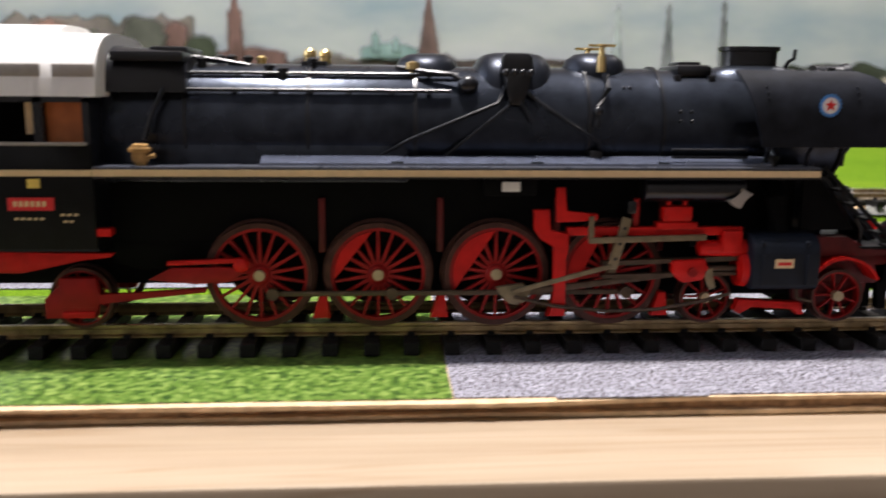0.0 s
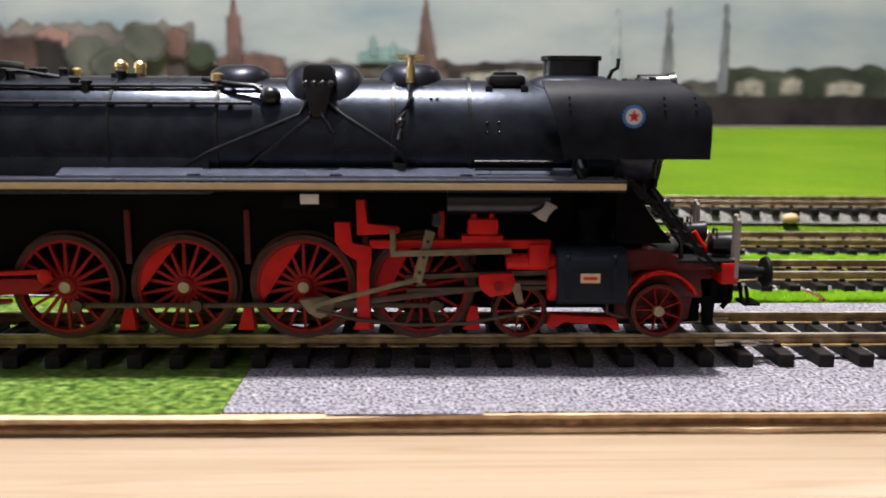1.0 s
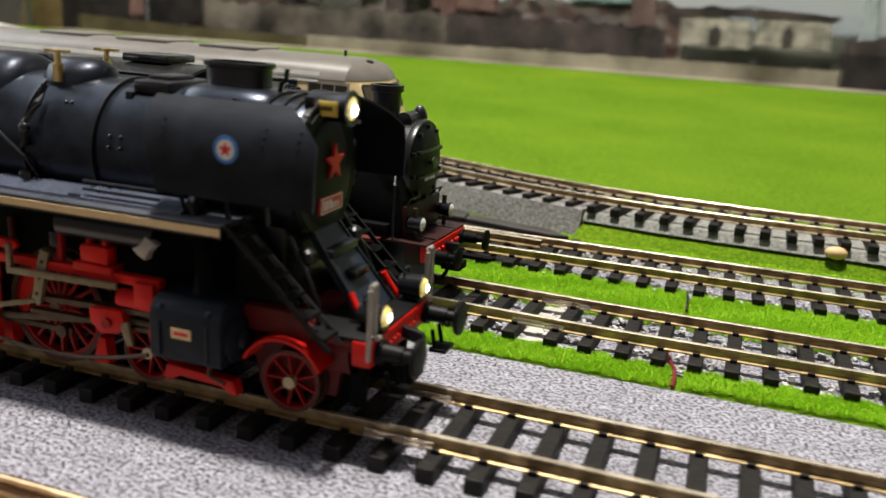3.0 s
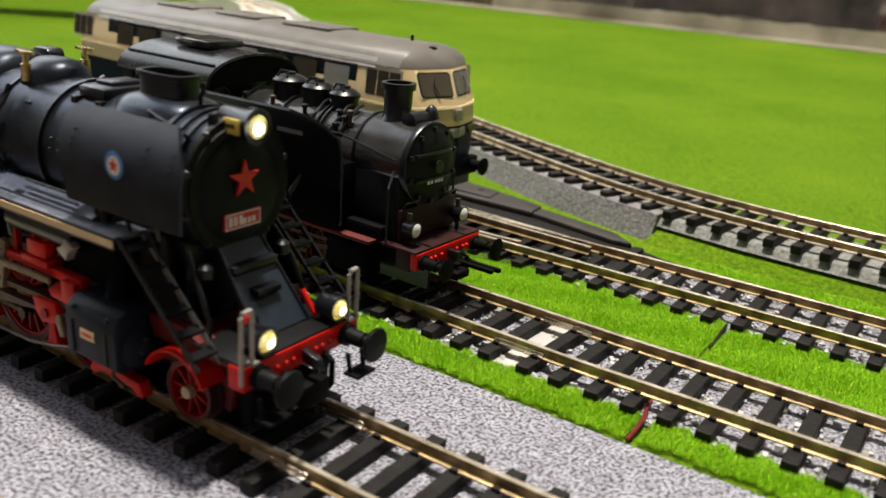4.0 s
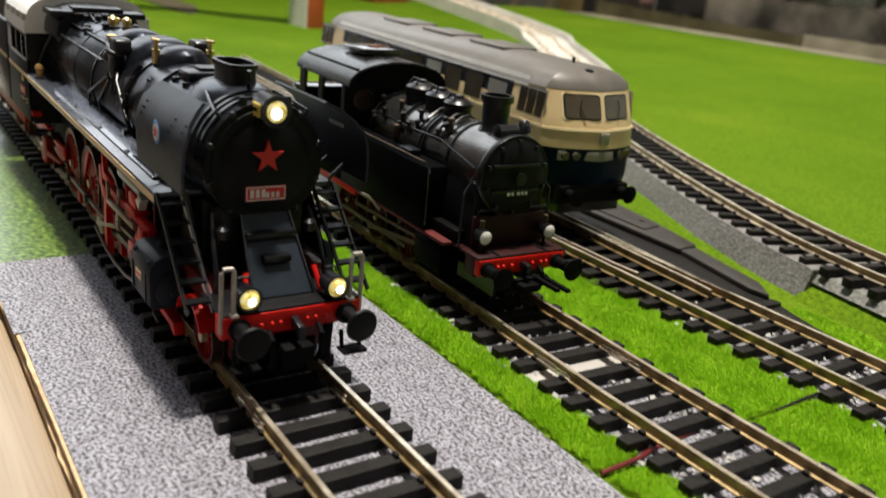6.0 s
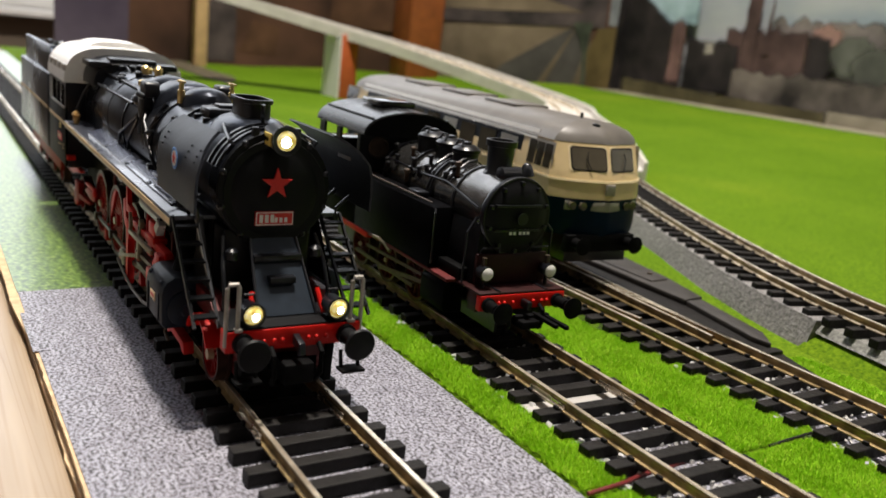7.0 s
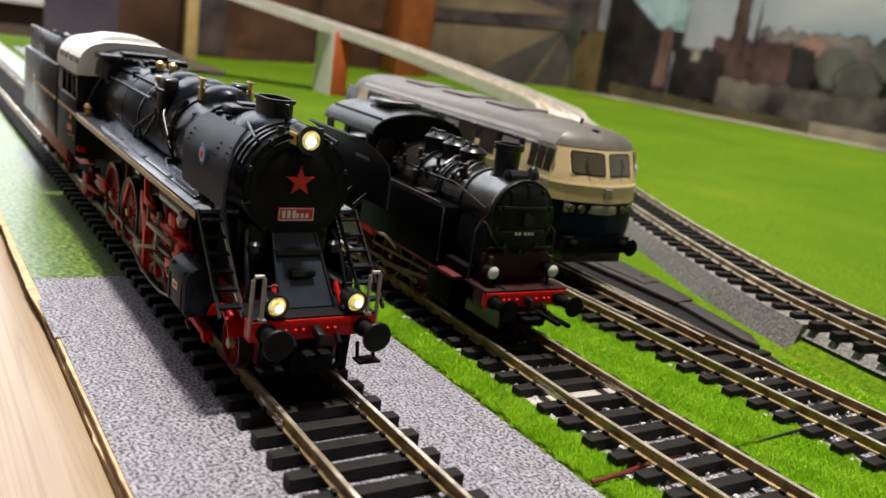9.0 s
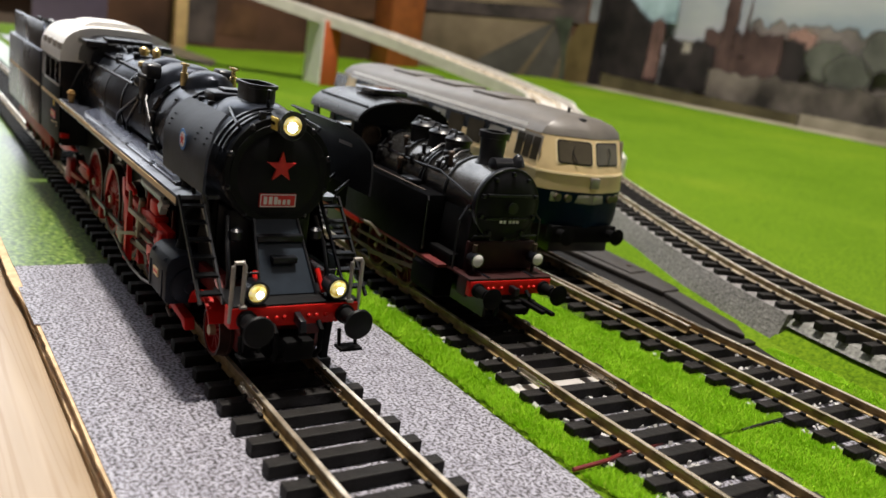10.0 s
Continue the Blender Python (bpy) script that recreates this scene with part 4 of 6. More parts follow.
def running_gear(loco):
    part("main_frame", prism(B(), [(-166, 27), (-8, 27), (-8, 9.9), (-116, 9.9), (-117.5, 13.0), (-166, 13.0)], "y", -6.8, 6.8, 0.3), MATTE, loco)
    for x, wt in zip(DRIVERS, (None, (radians(98), radians(186)), (radians(92), radians(200)), (radians(100), radians(205)))):
        for s in (-1, 1):
            wheel(loco, "driving_wheel", x, s * 10.6, 10.1, 18, wt)
    part("leading_truck_frame", prism(B(), [(-8, 7.0), (9.5, 7.0), (9.5, 19.5), (-8, 19.5)], "y", -7.0, 7.0, 0.4), MATTE, loco)
    for s in (-1, 1):
        part("truck_side", prism(B(), [(-7.6, 8.0), (6.6, 8.0), (7.6, 14.0), (-8.6, 14.0)], "y", s * 7.1, s * 8.8, 0.3), DARKRED, loco)
    for x, r in ((-0.2, 5.3), (-27.2, 5.2), (-147.5, 5.9)):
        for s in (-1, 1):
            wheel(loco, "carrying_wheel", x, s * 10.6, r, 9, None, r * 0.2)
    part("footplate", box(B(), -142, -8.8, -17.9, 17.9, 35.6, 36.5, 0.1), BOARD, loco, "long blue-grey running board")
    for s in (-1, 1):
        part("valance", box(B(), -142, -8.8, s * 17.1, s * 17.95, 34.3, 36.2, 0.05), BLACK, loco)
        part("cream_line", box(B(), -142, -8.9, s * 17.9, s * 18.1, 34.7, 35.9), CREAM, loco, "cream lining along the running board")
        part("board_ridge", loft(B(), [[(x, s * 11.2, 36.4), (x, s * 11.2, 38.1), (x, s * 12.0, 38.2), (x, s * 15.6, 37.0), (x, s * 15.7, 36.4)] for x in (-113, -66, -65.5, -17.5)]), RIDGE, loco)
        for x in (-88, -62, -38):
            part("ridge_step", box(B(), x - 1.2, x + 1.2, s * 14.6, s * 15.6, 36.5, 37.3, 0.15), TEAL, loco)
        for z in (39.6, 38.2):
            part("side_rail", tube(B(), [(-36.5, s * 14.8, z), (-22.0, s * 14.8, z)], 0.28), BLACK, loco)
        # cylinder
        pr = [(9.0, 13.4), (18.4, 13.4), (19.2, 14.2), (19.3, 20.4), (19.0, 21.9), (18.2, 23.1), (16.8, 23.9), (9.0, 23.9)]
        cyl_ob = part("cylinder", prism(B(), [(s * y, z) for y, z in pr], "x", -21.2, -8.2, 0.35), CYLPAINT, loco, "dark blue-grey cylinder block")
        part("cylinder_plate", box(B(), -17.0, -13.4, s * 19.28, s * 19.45, 17.7, 19.4), CREAM, cyl_ob, "small pale plate")
        part("plate_print", box(B(), -16.5, -13.9, s * 19.44, s * 19.5, 18.25, 18.85), REDP, cyl_ob)
        for x in (-19.3, -10.6):
            part("bolt", ball(B(), (x, s * 18.7, 22.3), 0.55, n=8), CYLPAINT, cyl_ob)
            part("cylinder_rib", box(B(), x - 0.3, x + 0.3, s * 19.2, s * 19.5, 14.4, 20.2, 0.08), CYLPAINT, cyl_ob)
        part("front_cylinder_cover", lathe(B(), [(-8.3, 3.9), (-7.7, 3.8), (-7.4, 3.2), (-7.1, 1.4), (-6.4, 1.2), (-6.3, 0.2)], (0, s * 14.4, 17.4), "x", 22), CYLPAINT, loco)
        part("drain_cock", tube(B(), [(-11.5, s * 17.2, 13.6), (-11.5, s * 17.6, 11.6), (-8.6, s * 17.6, 10.8)], 0.35), STEEL, loco)
        part("cylinder_cover", lathe(B(), [(-22.6, 0.5), (-22.4, 3.4), (-21.2, 3.6)], (0, s * 14.4, 16.8), "x", 20), RED, loco)
        part("valve_cover", lathe(B(), [(-30.4, 1.0), (-30.2, 1.5), (-21.2, 1.7)], (0, s * 14.6, 20.8), "x", 18), RED, loco)
        part("valve_lug", box(B(), -26.2, -22.4, s * 13.2, s * 16.6, 20.2, 24.4, 0.3), RED, loco)
        # slide bars, crosshead, rods
        part("slide_bar", rod(B(), -49, 17.9, -21.3, 18.9, 0.9, s * 13.6, s * 15.2), STEEL, loco)
        part("slide_bar", rod(B(), -49, 15.4, -21.3, 15.9, 0.7, s * 13.6, s * 15.2), STEEL, loco)
        part("crosshead", prism(B(), [(-35.6, 18.6), (-29.2, 18.9), (-28.4, 16.6), (-29.6, 14.8), (-33.4, 14.2), (-35.4, 16.0)], "y", s * 13.2, s * 16.2, 0.35), RED, loco)
        part("crosshead_pin", cyl(B(), (-31.8, s * 16.0, 16.4), (-31.8, s * 16.7, 16.4), 0.9, n=14), DEEPRED, loco)
        part("crosshead_arm", prism(B(), [(-29.6, 16.6), (-27.8, 17.2), (-27.0, 13.2), (-28.2, 12.9)], "y", s * 15.4, s * 16.2, 0.15), RODS, loco)
        part("piston_rod", cyl(B(), (-30, s * 14.4, 16.8), (-21, s * 14.4, 16.8), 0.7, n=12), STEEL, loco)
        part("coupling_rod", rod(B(), -112.4, 12.0, -42.0, 12.0, 0.95, s * 12.6, s * 13.3, 0.1), STEEL, loco)
        for x in DRIVERS:
            part("crank_pin", cyl(B(), (x + 2.6, s * 12.0, 12.0), (x + 2.6, s * 14.0, 12.0), 1.15, n=16), STEEL, loco)
        part("connecting_rod", rod(B(), -66.2, 12.0, -33.0, 16.0, 1.2, s * 13.9, s * 14.7, 0.12), STEEL, loco)
        part("big_end", prism(B(), [(-69.4, 13.4), (-64.2, 14.2), (-62.6, 12.8), (-63.2, 10.8), (-65.6, 9.8), (-67.6, 10.8)], "y", s * 13.8, s * 15.2, 0.3), RODS, loco, "worn steel connecting rod end")
        part("eccentric_rod", rod(B(), -66.4, 12.6, -47.2, 17.6, 0.9, s * 15.3, s * 15.9, 0.08), RODS, loco)
        bm = rod(B(), -47.2, 17.0, -44.6, 26.8, 1.9, s * 14.6, s * 15.8, 0.2)
        link = part("expansion_link", bm, RODS, loco)
        bm = B()
        for u in (0.2, 0.5, 0.8):
            cyl(bm, (-47.2 + 2.6 * u, s * 15.75, 17 + 9.8 * u), (-47.2 + 2.6 * u, s * 15.95, 17 + 9.8 * u), 0.35, n=10)
        part("link_pins", bm, BLACK, link)
        part("radius_rod", rod(B(), -52, 22.6, -29.5, 23.2, 1.1, s * 15.9, s * 16.7, 0.1), RODS, loco)
        part("lifting_link", rod(B(), -51.6, 22.6, -51.6, 27.2, 1.0, s * 15.8, s * 16.6, 0.1), RODS, loco)
        part("gear_bracket", prism(B(), [(-62.5, 28.4), (-59.4, 28.4), (-59.4, 24.2), (-55.6, 24.0), (-55.7, 19.8), (-56.4, 19.4), (-56.3, 8.9), (-55.8, 8.0), (-59.4, 7.8), (-58.2, 9.6), (-58.1, 21.3), (-60.9, 22.6), (-62.3, 24.6)], "y", s * 14.2, s * 15.8, 0.25), RED, loco)
        part("lifting_crank", prism(B(), [(-58.4, 32.6), (-56.6, 32.6), (-56.5, 28.0), (-50.6, 27.7), (-50.2, 27.0), (-50.6, 26.3), (-58.2, 26.0)], "y", s * 15.0, s * 16.0, 0.2), RED, loco)
        part("lubricator", box(B(), -44.4, -42.6, s * 13.2, s * 14.8, 27.4, 30.0, 0.4), BLACK, loco)
        part("gear_beam", box(B(), -56, -22, s * 13.6, s * 15.4, 23.4, 25.0, 0.2), RED, loco)
        part("reverser_block", box(B(), -37.7, -31.9, s * 12.8, s * 15.4, 25.8, 29.0, 0.6), RED, loco)
        part("reverser_base", box(B(), -38.8, -31.0, s * 12.6, s * 15.8, 24.5, 25.9, 0.25), RED, loco)
        for x in (-36.4, -33.2):
            part("reverser_pipe", cyl(B(), (x, s * 14.2, 28.5), (x, s * 14.2, 30.4), 0.55, n=10), RED, loco)
        part("gear_post", box(B(), -43.2, -42.0, s * 13.4, s * 14.6, 24.8, 30.4, 0.2), DEEPRED, loco)
        part("drain_pipe", tube(B(), [(-66, s * 16.2, 11.8), (-58, s * 16.2, 9.9), (-48, s * 16.2, 8.9), (-38, s * 16.2, 9.2), (-30, s * 16.2, 10.6), (-24, s * 16.2, 12.2)], 0.35), STEEL, loco)
        part("truck_bar", prism(B(), [(-21.5, 10.6), (-9, 9.9), (-8.2, 7.4), (-9.6, 7.4), (-11, 8.8), (-19, 9.2), (-21.2, 7.6), (-22.4, 8.4)], "y", s * 12.4, s * 14.6, 0.2), RED, loco)
        for xa, xb in zip(DRIVERS, DRIVERS[1:] + (-27.5,)):
            xm = (xa + xb) / 2 + 0.6
            part("brake_shoe", prism(B(), [(xm - 2.0, 7.0), (xm + 1.6, 7.0), (xm + 0.9, 9.2), (xm + 1.0, 11.6), (xm - 0.6, 11.8), (xm - 1.2, 9.4)], "y", s * 10.4, s * 12.6, 0.2), RED, loco)
            # the hanger's darker red stands for the shadow it hangs in
            part("brake_hanger", box(B(), xm - 0.6, xm + 0.6, s * 9.4, s * 10.4, 19.5, 30, 0.2), DARKRED, loco)
        part("air_tank", cyl(B(), (-41.5, s * 14.2, 32.2), (-22.4, s * 14.2, 32.2), 2.4, n=20), BLACK, loco)
        part("white_tag", box(B(), -68.6, -65.2, s * 15.6, s * 15.8, 31.8, 33.6), WHITEP, loco, "small white tag")
        part("tag_backing", box(B(), -72, -62, s * 13, s * 15.6, 31, 34.4, 0.2), MATTE, loco)
        part("oil_press", prism(B(), [(-25.9, 30.3), (-24.6, 30.6), (-23.7, 31.3), (-23.4, 32.6), (-21.0, 31.4), (-22.0, 30.8), (-23.0, 30.0), (-23.2, 28.6), (-24.6, 29.2)], "y", s * 15.4, s * 17.0, 0.2), GREYWIRE, loco, "small pale metal oil press")
        part("ash_pan", prism(B(), [(-142, 21.5), (-120, 21.5), (-124, 16.5), (-136, 15.8), (-142, 17.5)], "y", s * 7.2, s * 9.0, 0.3), MATTE, loco)
        part("splasher_plate", box(B(), -142, -9.4, s * 8.6, s * 9.2, 21.5, 35.6), MATTE, loco)
        part("trailing_frame", prism(B(), [(-166, 20.4), (-140.6, 20.0), (-141.2, 19.2), (-146.3, 18.7), (-155, 16.8), (-157.5, 16.3), (-166, 16.4)], "y", s * 11.9, s * 13.4, 0.2), RED, loco)
        part("truck_plate", prism(B(), [(-150.1, 14.5), (-143.8, 14.4), (-143.8, 11.9), (-124, 13.3), (-124, 12.4), (-143.9, 10.5), (-144.3, 7.8), (-153.7, 7.6), (-153.8, 11.3)], "y", s * 12.2, s * 13.4, 0.2), DEEPRED, loco)
        part("truck_foot", box(B(), -150.5, -144.6, s * 12.9, s * 13.8, 7.7, 9.0, 0.2), RED, loco)
        part("equalising_plate", prism(B(), [(-134.8, 14.8), (-130.5, 17.1), (-119.4, 17.2), (-117.0, 16.0), (-119.4, 14.4), (-126, 13.9)], "y", s * 12.3, s * 13.0, 0.2), DEEPRED, loco)
        part("equalising_rod", rod(B(), -131, 18.0, -117.5, 18.5, 0.9, s * 12.4, s * 13.4, 0.15), RED, loco)
        part("equaliser_boss", ball(B(), (-117.4, s * 13.0, 17.6), 1.5, sy=0.5, n=12), RED, loco)
        part("trailing_axlebox", box(B(), -151, -144, s * 11.8, s * 13.6, 9.6, 15.4, 0.4), DEEPRED, loco)
        inj = part("injector", box(B(), -135.6, -132.6, s * 14.8, s * 16.6, 37.0, 40.4, 0.5), DULLBRASS, loco, "dull brass injector valve")
        part("injector_flange", box(B(), -136.0, -132.2, s * 14.6, s * 16.8, 38.9, 39.7, 0.2), DULLBRASS, inj)
        part("injector_handle", cyl(B(), (-133.0, s * 16.2, 38.0), (-131.4, s * 16.4, 38.3), 0.4, n=10), DULLBRASS, inj)
        part("injector_foot", box(B(), -135.0, -133.0, s * 15.0, s * 16.4, 36.5, 37.2, 0.15), DULLBRASS, inj)
        part("injector_pipe", tube(B(), [(-133.4, s * 15.6, 41), (-132.2, s * 14.0, 46), (-130, s * 11.7, 51)], 0.5), BLACK, loco)


def cab(loco):
    for s in (-1, 1):
        y0, y1 = s * 17.0, s * 17.8
        side = part("cab_side", box(B(), -178, -142, y0, y1, 21.5, 40.4, 0.1), CABPAINT, loco, "black cab side with a cream line")
        for xa, xb in ((-178, -170), (-161.5, -160.3), (-151.6, -150.0), (-143.2, -142)):
            part("window_post", box(B(), xa, xb, y0, y1, 40.4, 48.6), BLACK, side)
        part("cab_top_rail", box(B(), -178, -142, y0, y1, 47.6, 48.8), BLACK, side)
        part("window_sill", box(B(), -170, -142.6, s * 17.7, s * 18.3, 40.1, 40.7, 0.1), GREYWIRE, side)
        part("cream_line", box(B(), -178, -142.2, s * 17.8, s * 17.95, 34.7, 35.8), CREAM, side)
        part("side_plate", box(B(), -157.0, -149.0, s * 17.8, s * 17.98, 28.6, 30.9), REDP, side, "red side plate with pale border")
        part("plate_print", bars(B(), -156, -150, s * 18.0, 29.3, 30.3, 6), CREAM, side)
        part("yellow_mark", box(B(), -153.4, -151.2, s * 17.8, s * 17.95, 32.6, 34.2), YELLOWP, side)
        part("print_lines", bars(B(), -156, -150.5, s * 17.86, 26.9, 27.3, 5), CREAM, side)
        part("print_lines", bars(B(), -148, -144.5, s * 17.86, 27.6, 28.0, 3), CREAM, side)
        part("print_lines", bars(B(), -147.5, -145.5, s * 17.86, 26.4, 26.8, 2), CREAM, side)
        part("inner_screen", box(B(), -150.2, -143.4, s * 15.0, s * 15.5, 39, 48.5), BROWNSEAT, loco, "orange-brown screen inside the cab")
        part("curtain_rod", box(B(), -153.5, -152.0, s * 15.5, s * 16.2, 42, 48), CREAM, loco)
        part("cab_step", prism(B(), [(-143, 25.2), (-139.6, 25.2), (-139.6, 23.8), (-143, 23.8)], "y", s * 15, s * 17.5), RED, loco)
    part("cab_inner_wall", box(B(), -176.8, -143.4, -9, 9, 22.2, 49), MATTE, loco)
    part("cab_floor", box(B(), -178, -142, -17, 17, 21.0, 22.0), BLACK, loco)
    part("cab_front", box(B(), -143.2, -142, -17, 17, 22, 53), BLACK, loco)
    part("cab_back", box(B(), -178, -177, -17, 17, 22, 50), BLACK, loco)

    def arch(x, w, z0, zt, n=18):
        return [(x, w * math.copysign(abs(math.cos(math.pi * k / n)) ** 0.55, math.cos(math.pi * k / n)), z0 + (zt - z0) * math.sin(math.pi * k / n) ** 0.8) for k in range(n + 1)]
    bm = loft(B(), [arch(-179, 18.3, 48.6, 60.2), arch(-140.5, 18.3, 48.6, 60.2)], True, True)
    roof = part("cab_roof", bm, WHITE, loco, "rounded white cab roof")
    bm = loft(B(), [arch(-170, 11, 56, 61.8), arch(-149, 11, 56, 61.8)], True, True)
    part("roof_vent", bm, WHITE, roof)
    for s in (-1, 1):
        for xa in (-176, -166.5, -157, -147.8):
            part("roof_window", box(B(), xa, xa + 7.2, s * 17.6, s * 18.1, 52.0, 54.2, 0.1), GREYWIRE, roof)
    bm = loft(B(), [arch(-142, 12.8, 49.5, 58.3), arch(-128.5, 12.4, 49.5, 57.4), arch(-126.5, 11.8, 49.5, 56.4)], True, True)
    part("firebox_hood", bm, BLACK, loco)
    part("firebox", box(B(), -143, -86, -11.4, 11.4, 33, 40.5, 0.5), DARKGREY, loco)
    for s in (-1, 1):
        part("hood_shade", box(B(), -139.5, -126.5, s * 6.5, s * 13.2, 55.0, 56.8, 0.4), BLACK, loco)
    rng = random.Random(3)
    for k in range(9):
        x, y = -125 + 2.6 * k, rng.uniform(-7.5, 7.5)
        z = BZ + math.sqrt(11.9 ** 2 - y * y)
        part("turret_valve", lathe(B(), [(-0.5, 0.8), (0.8, 0.8), (0.9, 1.05), (1.4, 1.05), (1.8, 0.4)], (x, y, z), "z", 12), BRASS if k == 4 else BLACK, loco)
    for y in (-3.0, 3.5):
        z = BZ + math.sqrt(12.1 ** 2 - y * y)
        part("turret_pipe", tube(B(), [(-128, y, z + 1.4), (-122, y, z + 0.7), (-116, y * 1.06, z - 0.3)], 0.4), BLACK, loco)
    part("turret", box(B(), -134, -127, -7, 7, 56.5, 58, 0.5), BLACK, loco)


def tender():
    t = thing("steam_tender", "black tender with a cream line behind the locomotive", "tender")
    part("tank", box(B(), -270, -184, -17.6, 17.6, 20.5, 47.5, 0.8), DARKGREY, t, "dark grey painted tender tank")
    for s in (-1, 1):
        part("coal_side", prism(B(), [(-262, 47.4), (-186, 47.4), (-186, 55), (-189, 57), (-262, 57)], "y", s * 15.2, s * 16.4, 0.2), DARKGREY, t)
        part("cream_line", box(B(), -270, -184, s * 17.6, s * 17.72, 34.7, 35.8), CREAM, t)
        part("tender_frame", box(B(), -268, -186, s * 11.8, s * 13.2, 11.5, 20.6, 0.3), DEEPRED, t)
        for x in (-258, -238, -214, -195):
            wheel(t, "tender_wheel", x, s * 10.4, 5.6, 9)
    part("coal_front", box(B(), -190, -188.5, -15, 15, 47, 57, 0.2), DARKGREY, t)
    rng = random.Random(5)
    bm = B()
    for k in range(260):
        r = rng.uniform(1.2, 2.4)
        bmesh.ops.create_icosphere(bm, subdivisions=1, radius=r, matrix=Matrix.Translation((rng.uniform(-260, -191), rng.uniform(-13.5, 13.5), 49 + rng.uniform(0, 5.5))) @ Matrix.Rotation(rng.uniform(0, 6), 4, (rng.random(), 1, rng.random())) @ Matrix.Diagonal((1, rng.uniform(0.6, 1.1), rng.uniform(0.6, 1), 1)))
    ob = part("coal", bm, BLACKG, t)
    tagged(ob, kind="stuff")
    return t


loco = thing("express_steam_locomotive", "black express steam locomotive with red wheels and white cab roof", "locomotive", "model locomotives")
express_boiler(loco)
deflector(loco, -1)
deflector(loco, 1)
front_end(loco)
running_gear(loco)
cab(loco)
tender()

# ---- tank locomotive on the second track (own axes: x ahead from the buffer beam, y to its left) ----


def tank_engine():
    t = thing("tank_steam_locomotive", "small black tank locomotive with a red buffer beam", "locomotive", "model locomotives", m=pose(-0.0005, (second_line(0) + 0.6) * MM, 0, 0, 0, -2.0))
    bz = 35.0
    bm = lathe(B(), [(-64, 9.1), (-22, 9.1), (-21.8, 9.5), (-7, 9.5)], (0, 0, bz), "x", 40)
    part("boiler", bm, GRAPHITE, t, "dark boiler with a worn steel sheen")
    for x in (-62, -48, -35.5, -34, -22):
        part("boiler_band", lathe(B(), [(x - 0.3, 9.4), (x - 0.25, 9.9), (x + 0.25, 9.9), (x + 0.3, 9.4)], (0, 0, bz), "x", 40), BLACK, t)
    part("smokebox_door", lathe(B(), [(-7.2, 9.5), (-6.4, 9.3), (-6.2, 8.3), (-5.8, 7.8), (-5.2, 5), (-5.0, 0.2)], (0, 0, bz), "x", 36), FRONT, t)
    bm = B()
    for z in (bz + 3, bz - 3):
        box(bm, -6.0, -4.8, -7.2, 6, z - 0.3, z + 0.3, 0.1)
    part("door_hinge", bm, BLACK, t)
    part("smokebox_base", prism(B(), [(-10.4, 18), (10.4, 18), (9.3, 33), (-9.3, 33)], "x", -26, -7.5, 0.3), FRONT, t)
    part("smokebox_rim", lathe(B(), [(-8.2, 9.7), (-7.0, 9.95), (-6.4, 9.7), (-6.5, 9.0)], (0, 0, bz), "x", 40), BLACK, t)
    for k in range(10):
        a = math.pi * (0.1 + 2 * k / 10)
        part("door_clamp", box(B(), -6.6, -5.4, 8.4 * math.cos(a) - 0.5, 8.4 * math.cos(a) + 0.5, bz + 8.4 * math.sin(a) - 0.5, bz + 8.4 * math.sin(a) + 0.5, 0.15), BLACK, t)
    part("door_wheel", lathe(B(), [(-5.2, 0.5), (-4.2, 0.5), (-4.1, 1.5), (-3.8, 1.5), (-3.7, 0.3)], (0, 0, bz), "x", 16), BLACK, t)
    part("front_box", box(B(), -7.4, -6.0, -10.4, 10.4, 18.4, 26.0, 0.5), MAROON, t)
    for s in (-1, 1):
        part("front_rail", tube(B(), [(-6.2, s * 4.6, 26.2), (-5.4, s * 4.6, 27.6), (-5.4, s * 9.6, 27.6), (-6.2, s * 9.8, 26.2)], 0.25), BLACK, t)
    rng = random.Random(11)
    for k in range(26):
        x, s2 = rng.uniform(-64, -24), rng.choice((-1, 1))
        y, z = s2 * rng.uniform(5.5, 10.5), 0
        z = bz + math.sqrt(max(4.0, 100 - y * y)) + 0.3
        h = rng.uniform(0.6, 2.2)
        part("boiler_fitting", lathe(B(), [(-1.5, 0.6), (h * 0.5, 0.6), (h * 0.55, 1.0), (h, 0.9), (h + 0.3, 0.3)], (x, y, z), "z", 10), STEEL if k % 6 == 0 else TANKDOME, t)
    for x in (-27.5, -30.5, -38):
        part("boiler_clip", tube(B(), [(x, -8.8, bz + 4), (x + 1.2, -6.5, bz + 7.6), (x + 0.6, -3, bz + 9.8), (x, 0, bz + 10.2)], 0.4), BLACK, t)
    bm = B()
    for k in range(5):
        y = -2.7 + k * 1.15 + (0.5 if k > 1 else 0)
        box(bm, -5.2, -4.9, y, y + 0.7, 30.9, 32.3)
    part("number_print", bm, WHITEP, t)
    part("chimney", lathe(B(), [(43, 4.6), (44.2, 3.6), (45.2, 3.2), (50.6, 3.4), (50.7, 4.0), (52.2, 4.0), (52.2, 3.0), (48, 2.8)], (-17.0, 0, 0), "z", 28), BLACK, t)
    part("bell", lathe(B(), [(0, 0.6), (0.6, 2.0), (1.8, 1.7), (3.2, 1.0), (3.6, 0.3)], (-9.8, 3.4, 44.2), "z", 16), BLACK, t)
    part("feed_heater", lathe(B(), [(-4, 0.2), (-3.6, 1.9), (3.6, 1.9), (4, 0.2)], (-10.8, 0, 44.6), "y", 18), BLACK, t)
